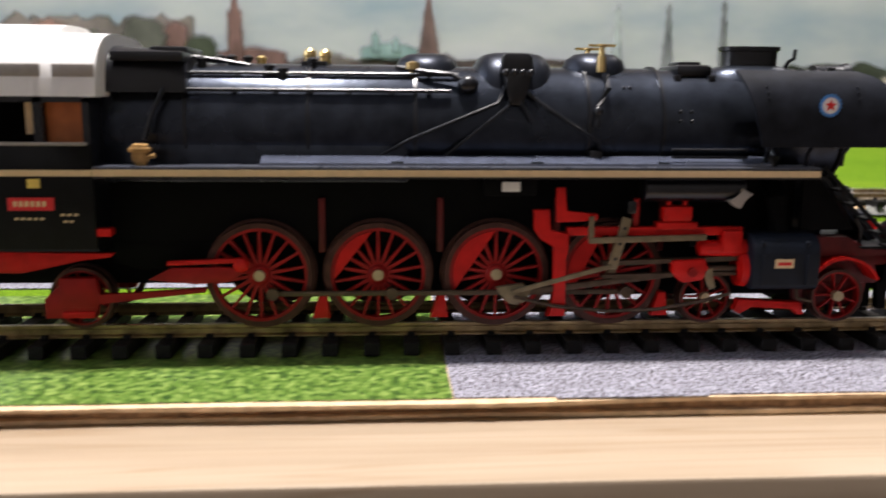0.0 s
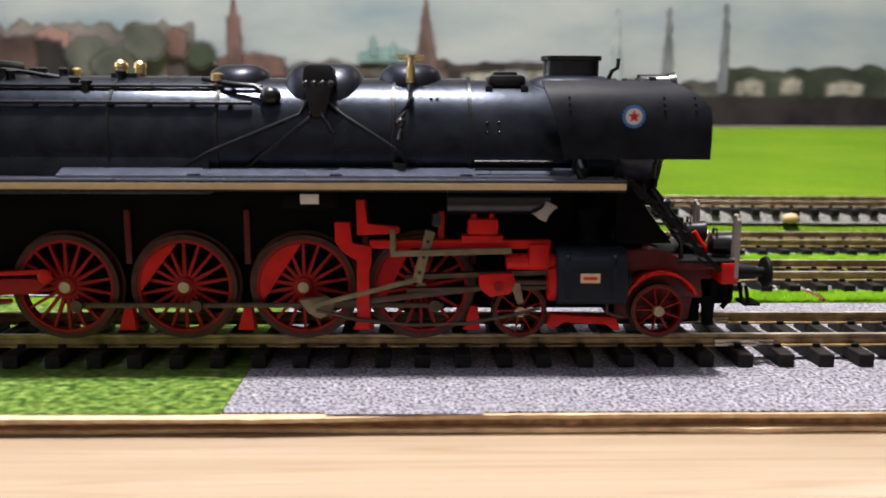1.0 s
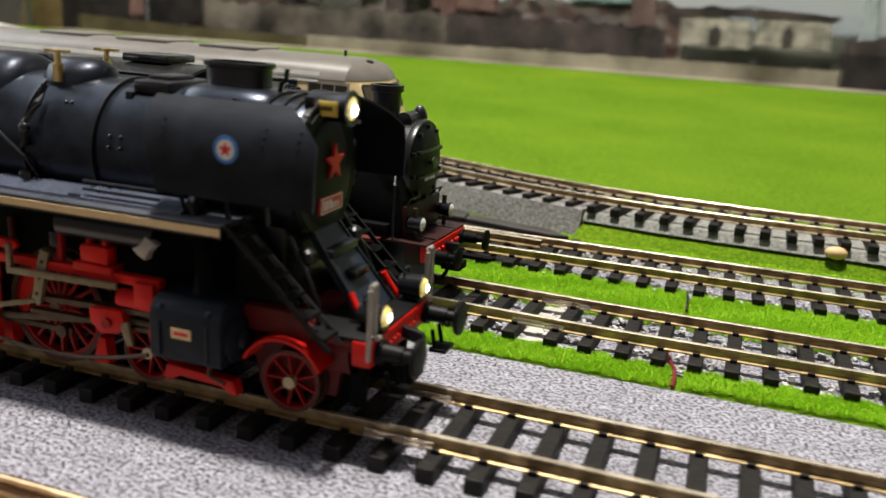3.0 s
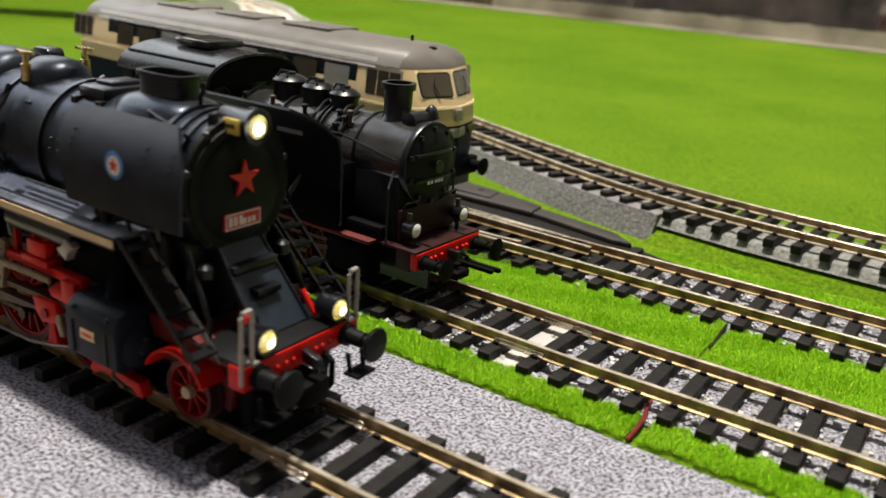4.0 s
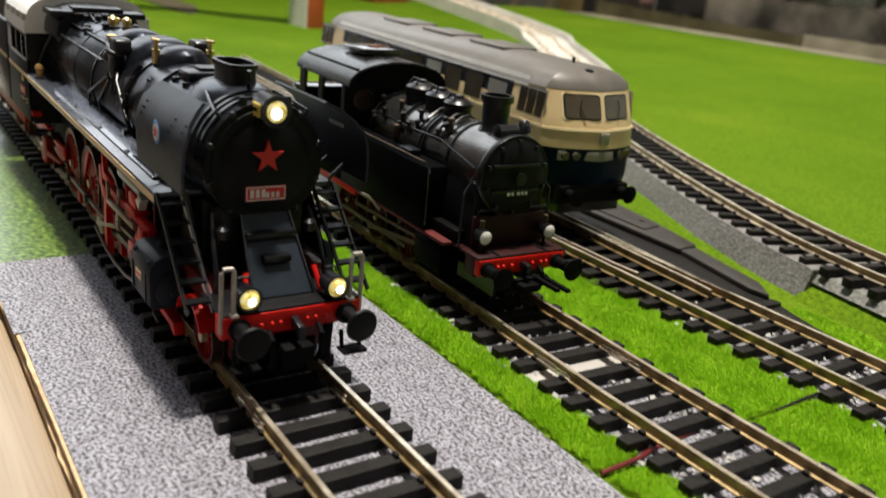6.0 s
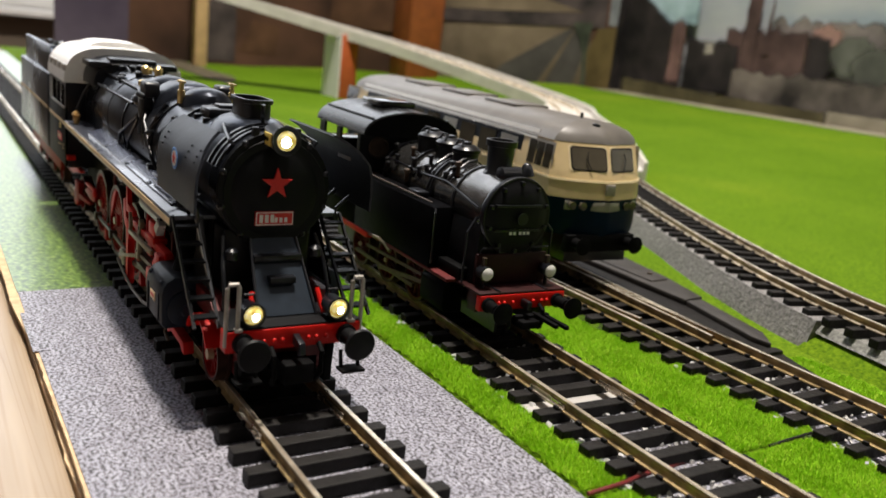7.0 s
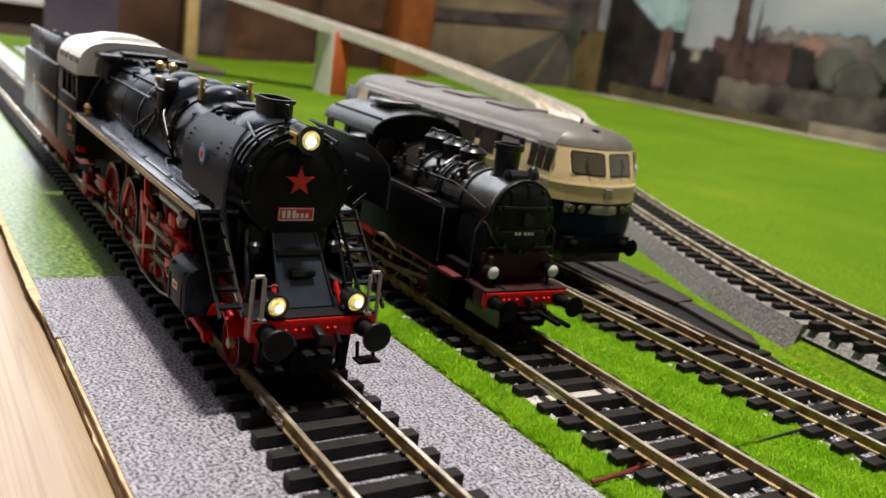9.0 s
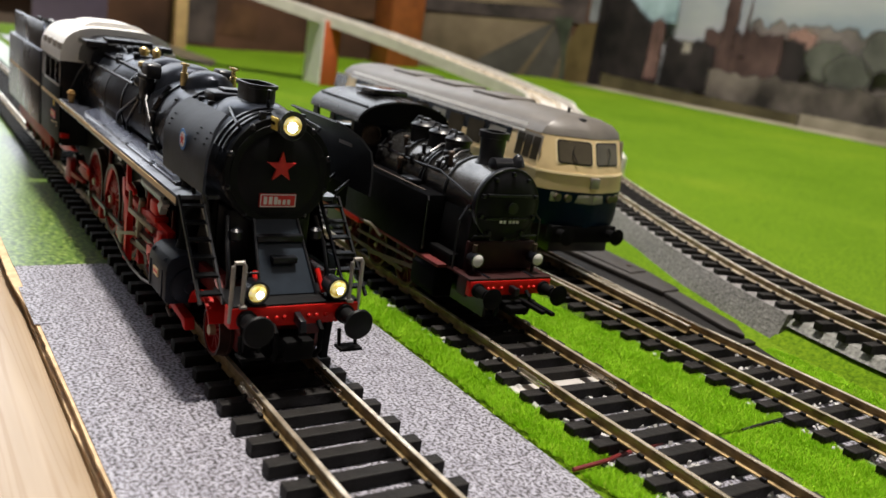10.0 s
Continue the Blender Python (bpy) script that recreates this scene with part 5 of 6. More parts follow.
    for x, r, h in ((-33.5, 3.5, 48.6), (-42.0, 3.9, 49.0), (-52.0, 4.2, 49.4)):
        part("dome", lathe(B(), [(41, r + 1.2), (42.2, r + 0.2), (43.0, r), (h - 2.6, r), (h - 2.4, r + 0.35), (h - 1.6, r + 0.35), (h - 1.0, r * 0.9), (h - 0.4, r * 0.6), (h - 0.2, r * 0.1)], (x, 0, 0.2), "z", 24), TANKDOME, t)
        part("dome_cap", lathe(B(), [(h - 0.8, 1.5), (h + 0.3, 1.3), (h + 0.5, 0.2)], (x, 0, 0.2), "z", 14), TANKDOME, t)
        part("dome_handle", tube(B(), [(x - 1.8, -r * 0.7, h - 0.6), (x - 1.2, -r * 0.5, h + 0.9), (x + 1.2, -r * 0.5, h + 0.9), (x + 1.8, -r * 0.7, h - 0.6)], 0.3), BLACK, t)
    for s in (-1, 1):
        part("side_tank", box(B(), -68, -21, s * 9.0, s * 15.4, 18.5, 34.2, 0.5), TANKSIDE, t)
        part("tank_rail", tube(B(), [(-66, s * 14.6, 34.9), (-23, s * 14.6, 34.9)], 0.25), STEEL, t)
        part("filler_lid", box(B(), -38, -32, s * 10.6, s * 14, 34.1, 35.8, 0.4), BLACK, t)
        part("boiler_pipe", tube(B(), [(-62, s * 9.0, 39.8), (-40, s * 9.2, 39.4), (-26, s * 9.2, 39.8), (-9, s * 9.9, 36.8)], 0.28), BLACK, t)
        part("smokebox_step", box(B(), -21.5, -10, s * 9, s * 12.6, 18.4, 21.5, 0.3), MATTE, t)
        part("tank_front_rail", tube(B(), [(-20.4, s * 14.9, 20), (-19.8, s * 15.2, 21), (-19.8, s * 15.2, 33), (-20.6, s * 14.9, 34)], 0.28), BLACK, t)
        part("rail_bracket", tube(B(), [(-8.4, s * 12.6, 18.4), (-8.4, s * 12.6, 31.0), (-9.4, s * 9.6, 34.5)], 0.3), BLACK, t)
        part("red_side_beam", box(B(), -82, -58, s * 13.4, s * 15.4, 16.6, 18.2, 0.2), RED, t)
        # elbow and rods take darker metals for the shade under the tank
        part("sand_pipe_elbow", tube(B(), [(-54, s * 15.0, 18.4), (-50, s * 15.4, 18.8), (-47, s * 15.2, 18.2), (-43, s * 15.0, 16.8)], 0.55), RODS, t)
        part("valve_rod", rod(B(), -58, 14.6, -24, 15.8, 0.8, s * 14.6, s * 15.2), BROWNSTEEL, t)
        lamp = part("lamp", lathe(B(), [(-6.2, 0.4), (-5.6, 1.5), (-3.2, 1.7), (-2.7, 1.9), (-2.4, 1.9)], (0, s * 9.3, 22.0), "x", 20), BLACK, t)
        part("lens", lathe(B(), [(-2.5, 1.75), (-2.1, 1.2), (-1.95, 0.1)], (0, s * 9.3, 22.0), "x", 20), WHITEP, lamp, "white unlit lamp lens")
        part("lamp_chimney", cyl(B(), (-4.4, s * 9.3, 23.5), (-4.4, s * 9.3, 25.6), 0.6, n=10), STEEL, lamp)
        bm = lathe(B(), [(0.2, 1.8), (1.0, 1.8), (1.2, 1.4), (4.6, 1.3), (4.7, 0.9), (6.6, 0.9), (6.7, 2.5), (7.2, 2.7), (7.5, 1.2), (7.6, 0.1)], (0, s * 10.1, 15.4), "x", 24)
        part("buffer", bm, MATTE, t, "round black buffer")
        part("air_hose", tube(B(), [(0.4, s * 5.0, 14.6), (2.2, s * 5.0, 13.6), (2.6, s * 4.8, 10.6), (1.4, s * 4.6, 8.8)], 0.5), MATTE, t)
        part("lamp_post", cyl(B(), (-4.2, s * 9.3, 18.2), (-4.2, s * 9.3, 20.6), 0.5, n=8), BLACK, t)
        part("beam_end_plate", box(B(), -5.5, -1.4, s * 11.6, s * 12.4, 13.0, 17.8, 0.2), MAROON, t)
        part("frame_plate", box(B(), -98, 0, s * 6.4, s * 7.2, 8, 18.4), BLACK, t)
        for x in (-34, -52, -70):
            # darker red carries the shade on these wheels
            wheel(t, "driving_wheel", x, s * 10.2, 6.4, 12, None, face=DARKRED)
        part("cylinder", prism(B(), [(s * 9.5, 9.5), (s * 14.6, 9.5), (s * 15.2, 11), (s * 15.2, 16), (s * 14, 17.6), (s * 9.5, 17.6)], "x", -24, -12, 0.3), TANKSIDE, t)
        # both rods are coloured as they look in that shade
        part("coupling_rod", rod(B(), -71, 9.8, -33, 9.8, 1.1, s * 12, s * 12.6), BROWNSTEEL, t)
        part("connecting_rod", rod(B(), -52, 9.8, -24, 13.4, 1.2, s * 13.2, s * 13.8), BROWNSTEEL, t)
        part("red_side_frame", box(B(), -96, -74, s * 12, s * 13.2, 15.5, 18, 0.2), RED, t)
        part("cab_side", box(B(), -100, -68, s * 14.6, s * 15.4, 18.5, 38.5, 0.2), TANKSIDE, t)
        for xa, xb in ((-100, -96), (-86, -83), (-70, -68)):
            part("cab_post", box(B(), xa, xb, s * 14.6, s * 15.4, 38.5, 47), BLACK, t)
        part("cab_step", box(B(), -82, -76, s * 12.5, s * 15, 9.5, 10.2), BLACK, t)
    part("footplate", box(B(), -100, -11.2, -15.2, 15.2, 17.6, 18.5, 0.15), DARKRED, t)
    part("cab_front", box(B(), -69, -68, -15, 15, 35, 47), BLACK, t)
    part("bunker", box(B(), -108, -99, -14.5, 14.5, 18.5, 40, 0.4), BLACKG, t)

    def arch(x, w, z0, zt, n=16):
        return [(x, w * math.cos(math.pi * k / n), z0 + (zt - z0) * math.sin(math.pi * k / n) ** 0.9) for k in range(n + 1)]
    roof = part("cab_roof", loft(B(), [arch(-102, 15.8, 45.6, 52.6), arch(-65, 15.8, 45.6, 52.6)], True, True), ROOFBLACK, t)
    part("roof_front", loft(B(), [arch(-65, 15.5, 45.4, 52.3), arch(-64.6, 15.4, 45.4, 52.2)], True, True), MATTE, roof)
    for s in (-1, 1):
        part("rain_strip", tube(B(), [(-101, s * 12.6, 50.3), (-66, s * 12.6, 50.3)], 0.35), BLACK, roof)
        part("cab_window", lathe(B(), [(-67.9, 3.2), (-67.4, 3.3), (-67.2, 2.7), (-67.6, 2.6)], (0, s * 9.4, 41.6), "x", 20), STEEL, t)
    part("roof_vent", box(B(), -90, -76, -6, 6, 52.6, 54.6, 0.5), BLACKG, roof)
    beam = part("buffer_beam", box(B(), -1.4, 0.4, -12.4, 12.4, 13.8, 17.6, 0.2), RED, t, "red buffer beam")
    part("front_platform", box(B(), -11, 0.2, -12.6, 12.6, 17.6, 18.2, 0.1), MAROON, t)
    part("coupling_hook", box(B(), 0.3, 3.5, -0.7, 0.7, 14.4, 16.4, 0.3), BLACK, t)
    part("coupler", box(B(), 0, 5, -2.6, 2.6, 10.0, 12.0, 0.4), MATTE, t)
    for y, z in ((3.0, 12.6), (6.2, 12.0)):
        part("coupler_prong", box(B(), 1.0, 11.0, y - 0.6, y + 0.6, z - 0.5, z + 0.5, 0.2), MATTE, t)
    part("coupler_bar", box(B(), 1.0, 2.6, -3.0, 7.0, 11.2, 12.8, 0.3), MATTE, t)
    bm = B()
    for y in (-7, -5.5, -3, 3, 5.5, 7):
        ball(bm, (0.5, y, 15.6), 0.55, n=8)
    part("beam_bolts", bm, RED, beam)
    return t


tank_engine()

# ---- diesel locomotive on the branch ----


def diesel():
    x0 = -36.5
    a = -4.0
    t = thing("diesel_locomotive", "cream and dark teal diesel locomotive with a grey roof", "locomotive", "model locomotives", m=pose(x0 * MM, 122.0 * MM, 0.0018, 0, 0, a))
    L = 186.0

    def vee(y):
        return 0.24 * abs(y) + 3.2 * (abs(y) / 17.0) ** 5

    # nose shape: how far back the front lies, by height
    def ring(z, back, w, nose=5.0):
        """closed plan outline of the body at height z"""
        out = []
        for k in range(17):
            u = -1 + 2 * k / 16
            out.append((-back - vee(w * u), w * u, z))
        for k in range(17):
            u = 1 - 2 * k / 16
            out.append((-L + back + vee(w * u), w * u, z))
        return out
    part("lower_body", loft(B(), [ring(18.5, 0.8, 16.6), ring(21, 0.2, 17.4), ring(30, 0.0, 17.6)]), BLUEBODY, t, "dark teal lower body")
    part("upper_body", loft(B(), [ring(30.05, -0.05, 17.65), ring(35.4, 0.5, 17.6), ring(40, 2.4, 17.0), ring(46.6, 4.8, 15.9)]), CREAMBODY, t, "cream painted upper body")
    rings = [ring(46.6, 4.7, 16.1), ring(48.5, 5.6, 15.0), ring(50.6, 8.0, 12.4), ring(52.2, 12, 8.4), ring(52.9, 16, 3.5)]
    roof = part("roof", loft(B(), rings), ROOFGREY, t, "grey rounded roof")
    for s in (-1, 1):
        part("roof_band", loft(B(), [[(x, s * y, z) for x, y, z in ((-20, 16.3, 45.6), (-20, 15.2, 48.6), (-20, 14.8, 48.4), (-20, 15.8, 45.6))], [(x, s * y, z) for x, y, z in ((-L + 20, 16.3, 45.6), (-L + 20, 15.2, 48.6), (-L + 20, 14.8, 48.4), (-L + 20, 15.8, 45.6))]]), SILVER, roof)
        # windscreens on the sloping front
        def screen(nm, m, y0, y1, z0, z1, r, push):
            """A pane with rounded corners that follows the raked, veed front."""
            pts = []
            for cy, cz, q in ((y1 - r, z1 - r, 0), (y0 + r, z1 - r, 1), (y0 + r, z0 + r, 2), (y1 - r, z0 + r, 3)):
                pts += [(cy + r * math.cos(math.pi / 2 * (q + k / 4)), cz + r * math.sin(math.pi / 2 * (q + k / 4))) for k in range(5)]
            bm = B()
            out = [bm.verts.new((fx(z) + push - vee(y), s * y, z)) for y, z in pts]
            inn = [bm.verts.new((fx(z) + push - 0.9 - vee(y), s * y, z)) for y, z in pts]
            bm.faces.new(out)
            for k in range(len(pts)):
                bm.faces.new((out[k], out[(k + 1) % len(pts)], inn[(k + 1) % len(pts)], inn[k]))
            part(nm, bm, m, t)

        def fx(z):
            return -(2.4 + (z - 40) * 0.364) if z > 40 else -(0.5 + (z - 35.4) * 0.413)
        screen("window_frame", PALECREAM, 0.35, 12.6, 38.0, 46.0, 1.3, 0.12)
        screen("window_seal", SLEEPER, 0.75, 12.1, 38.5, 45.6, 1.1, 0.26)
        screen("windscreen", DARKGLASS, 1.1, 11.7, 38.9, 45.2, 0.9, 0.36)
        part("wiper", tube(B(), [(fx(38.6) + 0.6 - vee(6), s * 6.0, 38.6), (fx(42) + 0.7 - vee(7.6), s * 7.6, 42.0), (fx(44) + 0.7 - vee(6.8), s * 6.8, 44.0)], 0.15), SLEEPER, t)
        # cab side windows and the engine room glazing
        def side_y(z):
            return 17.6 - max(0, z - 34) * 0.125
        def side_pane(x1, x2, z0, z1, push, m, nm):
            bm = loft(B(), [[(x, s * (side_y(z0) + push), z0) for x in (x1, x2)], [(x, s * (side_y(z1) + push), z1) for x in (x1, x2)]], False, False)
            bmesh.ops.solidify(bm, geom=bm.faces[:], thickness=0.5)
            part(nm, bm, m, t)
        for xa in (0, -L + 26):
            side_pane(-9 + xa, -23.5 + xa, 37.2, 46.0, 0.05, SILVER, "window_frame")
            for k in range(3):
                side_pane(-9.8 + xa - 4.5 * k, -13.8 + xa - 4.5 * k, 38.0, 45.2, 0.25, DARKGLASS, "side_window")
        side_pane(-27, -L + 27, 35.5, 45.9, 0.12, DARKGREY, "glazing_band")
        for k in range(9):
            x = -30 - k * 14
            side_pane(x, x - 10.5, 37, 44.6, 0.3, DARKGLASS if k % 3 else SILVER, "engine_window")
        for x in (-8, -L + 8):
            e = 1 if x > -50 else -1
            part("buffer", lathe(B(), [(0, 1.6), (4, 1.5), (4.1, 2.6), (4.6, 2.8), (5.0, 0.3)], (-1 if e > 0 else -L - 4, s * 10, 16.6), "x", 20), MATTE, t)
        for k in range(2):
            yy = s * (11.6 - 3.2 * k)
            part("headlight", lathe(B(), [(0, 1.3), (1.0, 1.25), (1.1, 0.1)], (-0.2 - vee(yy), yy, 27.9), "x", 16), DARKGLASS, t)
        strip = [(0.35 - vee(0), 0), (0.35 - vee(13.6), s * 13.6), (-1.2 - vee(13.6), s * 13.6), (-1.2, 0)]
        part("light_strip", prism(B(), strip, "z", 26.4, 29.4, 0.3), STRIPGREY, t, "pale grey headlight strip")
        for x in (-40, -66, -L + 66, -L + 40):
            wheel(t, "bogie_wheel", x, s * 10.2, 5.7, 8, face=BLACK)
        for x in (-53, -L + 53):
            part("bogie_side", prism(B(), [(x - 26, 17), (x + 26, 17), (x + 24, 9), (x + 8, 12), (x - 8, 12), (x - 24, 9)], "y", s * 12, s * 13.6, 0.4), BLACK, t)
    part("buffer_beam", box(B(), -4.0, -1.0, -13.0, 13.0, 13.5, 19.0, 0.3), MATTE, t)
    part("side_line", box(B(), -L + 8, -8, -17.78, 17.78, 29.2, 30.3, 0.1), MATTE, t)
    part("brow_line", loft(B(), [ring(35.2, 0.2, 17.75), ring(35.9, 0.4, 17.7)]), PALECREAM, t)
    part("underframe", box(B(), -L + 3, -3, -12, 12, 10, 18, 0.3), BLACK, t)
    part("crest", box(B(), -0.9, 0.25, -1.6, 1.6, 31.6, 34.9, 0.1), GREYWIRE, t, "small grey front crest")
    part("horn", lathe(B(), [(0, 1.2), (1.5, 1.7), (2.6, 1.4), (3, 0.2)], (-11.5, -0.5, 49.4), "z", 14), BLACK, roof)
    part("aerial", cyl(B(), (-20, 0, 51.5), (-20, 0, 54.6), 0.5, n=8), BLACK, roof)
    for x in (-60, -95, -130):
        part("roof_grille", box(B(), x - 11, x + 11, -7, 7, 52.0, 53.5, 0.5), ROOFGREY, roof)
    return t


diesel()

# ---- roadbeds, stones and grass ----


def bed_mesh(f, x0, x1, top, bottom, z0, z1, step=8.0, rough=0.5, taper=False):
    rings = []
    top_z = z1
    for x, y, a in stations(f, x0, x1, step):
        z1 = z0 + 4.0 if taper and x > x1 - 1 else top_z
        nx, ny = -math.sin(a), math.cos(a)
        ring = []
        for u, z in ((-bottom, z0), (-(top + bottom) / 2, (z0 + z1) / 2), (-top, z1), (0, z1), (top, z1), ((top + bottom) / 2, (z0 + z1) / 2), (bottom, z0)):
            u += rough * noise.noise((x / 5, u, 3)) if z < z1 else 0
            ring.append((x + nx * u, y + ny * u, z + (rough * 0.6 * noise.noise((x / 4, u / 3, 9)) if z0 < z < z1 else 0)))
        rings.append(ring)
    return loft(B(), rings)


tagged(link_mesh("roadbed", bed_mesh(bow, -236, 24.0, 15.6, 18.6, -1.2, 8.3, rough=0.9, taper=True), BEDGREY), "raised grey foam roadbed under the curved track", "roadbed", kind="structure")
tagged(link_mesh("roadbed_pale", bed_mesh(bow, 19.0, 330, 13.2, 15.4, 4.6, 7.25, rough=0.4), BEDPALE), "pale gravel strip under the curved track", "roadbed", kind="structure")
tagged(link_mesh("grass_bank", bed_mesh(bow, 19.4, 330, 14.0, 22.0, -1.2, 4.2, rough=0.8), LAWN), "green grass bank carrying the curved track", "grass", kind="structure")
slab("ballast_sheet_second", BALLAST, -900, 300, 47.0, 79.5, -0.6, 0.05, "printed gravel paper under the second track", "paper")
slab("ballast_sheet_third", BALLAST, -900, 300, 102.0, 133.0, -0.6, 0.05, "printed gravel paper under the third track", "paper")


slab("pale_gap_plate", CONCRETE, 21.8, 29.4, 47.6, 78.0, 0.06, 0.5, "pale plastic plate under the rail joint of the second track", "plate", 0.1)


def chips():
    rng = random.Random(11)
    bm = B()
    for y0 in (Y2, Y3):
        for k in range(900):
            x, y, r = rng.uniform(-40, 150), y0 + rng.uniform(-15.0, 15.5), rng.uniform(0.25, 0.8)
            m = Matrix.Translation((x, y, 0.1 + r * 0.4)) @ Matrix.Rotation(rng.uniform(0, 6), 4, (rng.random(), rng.random(), 1)) @ Matrix.Diagonal((1, rng.uniform(0.6, 1.2), rng.uniform(0.4, 0.9), 1))
            bmesh.ops.create_cube(bm, size=r * 1.6, matrix=m)
    return tagged(link_mesh("loose_stones", bm, STONE, smooth=0), "pale loose stone chips between the sleepers", "gravel", kind="stuff")


chips()


def blade_mat():
    m = bpy.data.materials.new("grass_fibre")
    m.use_nodes = True
    nt = m.node_tree
    b = nt.nodes["Principled BSDF"]
    b.inputs["Roughness"].default_value = 0.7
    b.inputs["Specular IOR Level"].default_value = 0.25
    g = nt.nodes.new("ShaderNodeNewGeometry")
    nt.links.new(ramp(nt, g.outputs["Random Per Island"], [(0.0, (0.22, 0.46, 0.006)), (0.5, (0.29, 0.57, 0.012)), (0.88, (0.37, 0.64, 0.02)), (1.0, (0.54, 0.56, 0.10))]), b.inputs["Base Color"])
    return m


FIBRE = blade_mat()


def grass_fibres(name, label, spans, count, seed, tall=1.0):
    """Short upright fibres over rectangles x0, x1, y0, y1."""
    rng = np.random.default_rng(seed)
    vs, fs = [], []
    area = [(b - a) * (d - c) for a, b, c, d in spans]
    for (x0, x1, y0, y1), ar in zip(spans, area):
        n = int(count * ar / sum(area))
        x, y = rng.uniform(x0, x1, n), rng.uniform(y0, y1, n)
        y = y + 0.5 * np.sin(x * 0.5) + 0.4 * np.sin(x * 1.7 + y1)
        h = rng.uniform(0.5, 1.0, n) * tall
        lean = rng.normal(0, 0.5, (n, 2)) * h[:, None] + 0.1 * np.stack([np.sin(x * 0.31 + y * 0.2), np.cos(x * 0.17 - y * 0.4)], 1)
        a = rng.uniform(0, math.pi, n)
        w = rng.uniform(0.07, 0.12, n)
        base = len(vs)
        p = np.stack([x, y, 0.25 + rng.uniform(0, 0.25, n)], 1)
        d = np.stack([np.cos(a) * w, np.sin(a) * w, np.zeros(n)], 1)
        top = p + np.stack([lean[:, 0], lean[:, 1], h], 1)
        vs.extend(np.stack([p - d, p + d, top], 1).reshape(-1, 3).tolist())
        fs.extend((base + 3 * np.arange(n)[:, None] + np.arange(3)).tolist())
    me = bpy.data.meshes.new(name)
    me.from_pydata([(q[0] * MM, q[1] * MM, q[2] * MM) for q in vs], [], fs)
    me.materials.append(FIBRE)
    return tagged(new(name, me), label, "grass", kind="stuff")


slab("paper_offcut", BALLAST, -62, -36, -39.4, -35.5, 0.02, 0.12, "narrow offcut of printed gravel paper at the edge", "paper")
grass_fibres("grass_verge", "bright green grass fibre strip beside the second track", [(-80, 56.0, 39.2, 49.6), (58.6, 170, 40.0, 49.4)], 110000, 1)
grass_fibres("grass_middle", "bright green grass fibre strip between two tracks", [(-60, 55.6, 75.4, 105.4), (57.0, 180, 75.4, 105.0)], 300000, 2)
grass_fibres("grass_back", "bright green grass fibres beside the raised curve", [(22, 150, 133, 147)], 34000, 3, 1.0)


def wire():
    w = B()
    tube(w, [(56.9, 39.2, 0.5), (57.0, 44, 0.8), (56.6, 48.5, 0.7), (55.6, 52, 0.5), (54.8, 57, 0.3), (54.6, 62, 0.3), (54.0, 68, 0.3)], 0.45)
    return tagged(link_mesh("red_wire", w, WIRERED), "thin dark red wire passing under the second track", "wire")


wire()
tagged(link_mesh("grass_seam", tube(B(), [(56.4, 89, 0.7), (56.2, 96, 1.0), (55.6, 104.5, 0.8)], 0.35), SLEEPER), "dark open seam across the grass strip", "seam", kind="structure")
tagged(link_mesh("tan_pebble", ball(B(), (95.5, 150.5, 6.6), 2.7, sx=1.2, sy=0.8, sz=0.75, n=20), PINEPOST), "tan pebble lying beside the raised curve", "stone")


def turnout_motor():
    t = thing("turnout_motor", "dark grey flat turnout motor housing beside the track", "turnout motor")
    part("base_plate", prism(B(), [(-80, 136), (-80, 168), (-40, 162), (-14, 153), (26, 139), (50, 133), (50, 131.5), (-10, 134)], "z", -0.2, 1.2, 0.2), SLEEPER, t)
    part("housing", prism(B(), [(-76, 146), (-76, 165), (-44, 160), (-22, 155), (-21, 146)], "z", 1.0, 3.2, 0.5), BEDDARK, t)
    part("cover", prism(B(), [(-72, 149), (-72, 161), (-40, 157.5), (-39, 149)], "z", 3.1, 3.7, 0.25), BEDDARK, t)
    for x in (-66, -46):
        part("screw", cyl(B(), (x, 155, 3.5), (x, 155, 4.0), 1.0, n=12), STEEL, t)
    part("lever", prism(B(), [(-21, 146.5), (-21, 153.5), (8, 147), (16, 141), (10, 140)], "z", 0.9, 2.8, 0.3), BEDDARK, t)
    part("tie_bar", box(B(), 17, 20, 112, 141, 1.0, 2.2, 0.2), SLEEPER, t)
    return t


BEDDARK = mat("dark_grey_motor_plastic", (0.026, 0.022, 0.019), 0.6, 0, 0.3, 200, 0.2, 700)
turnout_motor()

# ---- ramp on posts behind the locomotives ----
RAMP = [(-237, 310, 11.5), (-320, 372, 16), (-400, 412, 23), (-450, 425, 32), (-600, 380, 56), (-681, 327, 71), (-740, 250, 88), (-770, 160, 104), (-780, 60, 120)]


def smooth_line(pts, n):
    out = []
    for i in range(len(pts) - 1):
        p0, p1, p2, p3 = (Vector(pts[max(0, min(len(pts) - 1, i + k))]) for k in (-1, 0, 1, 2))
        for k in range(n):
            t = k / n
            out.append(0.5 * (2 * p1 + (p2 - p0) * t + (2 * p0 - 5 * p1 + 4 * p2 - p3) * t * t + (3 * p1 - p0 - 3 * p2 + p3) * t ** 3))
    return out + [Vector(pts[-1])]


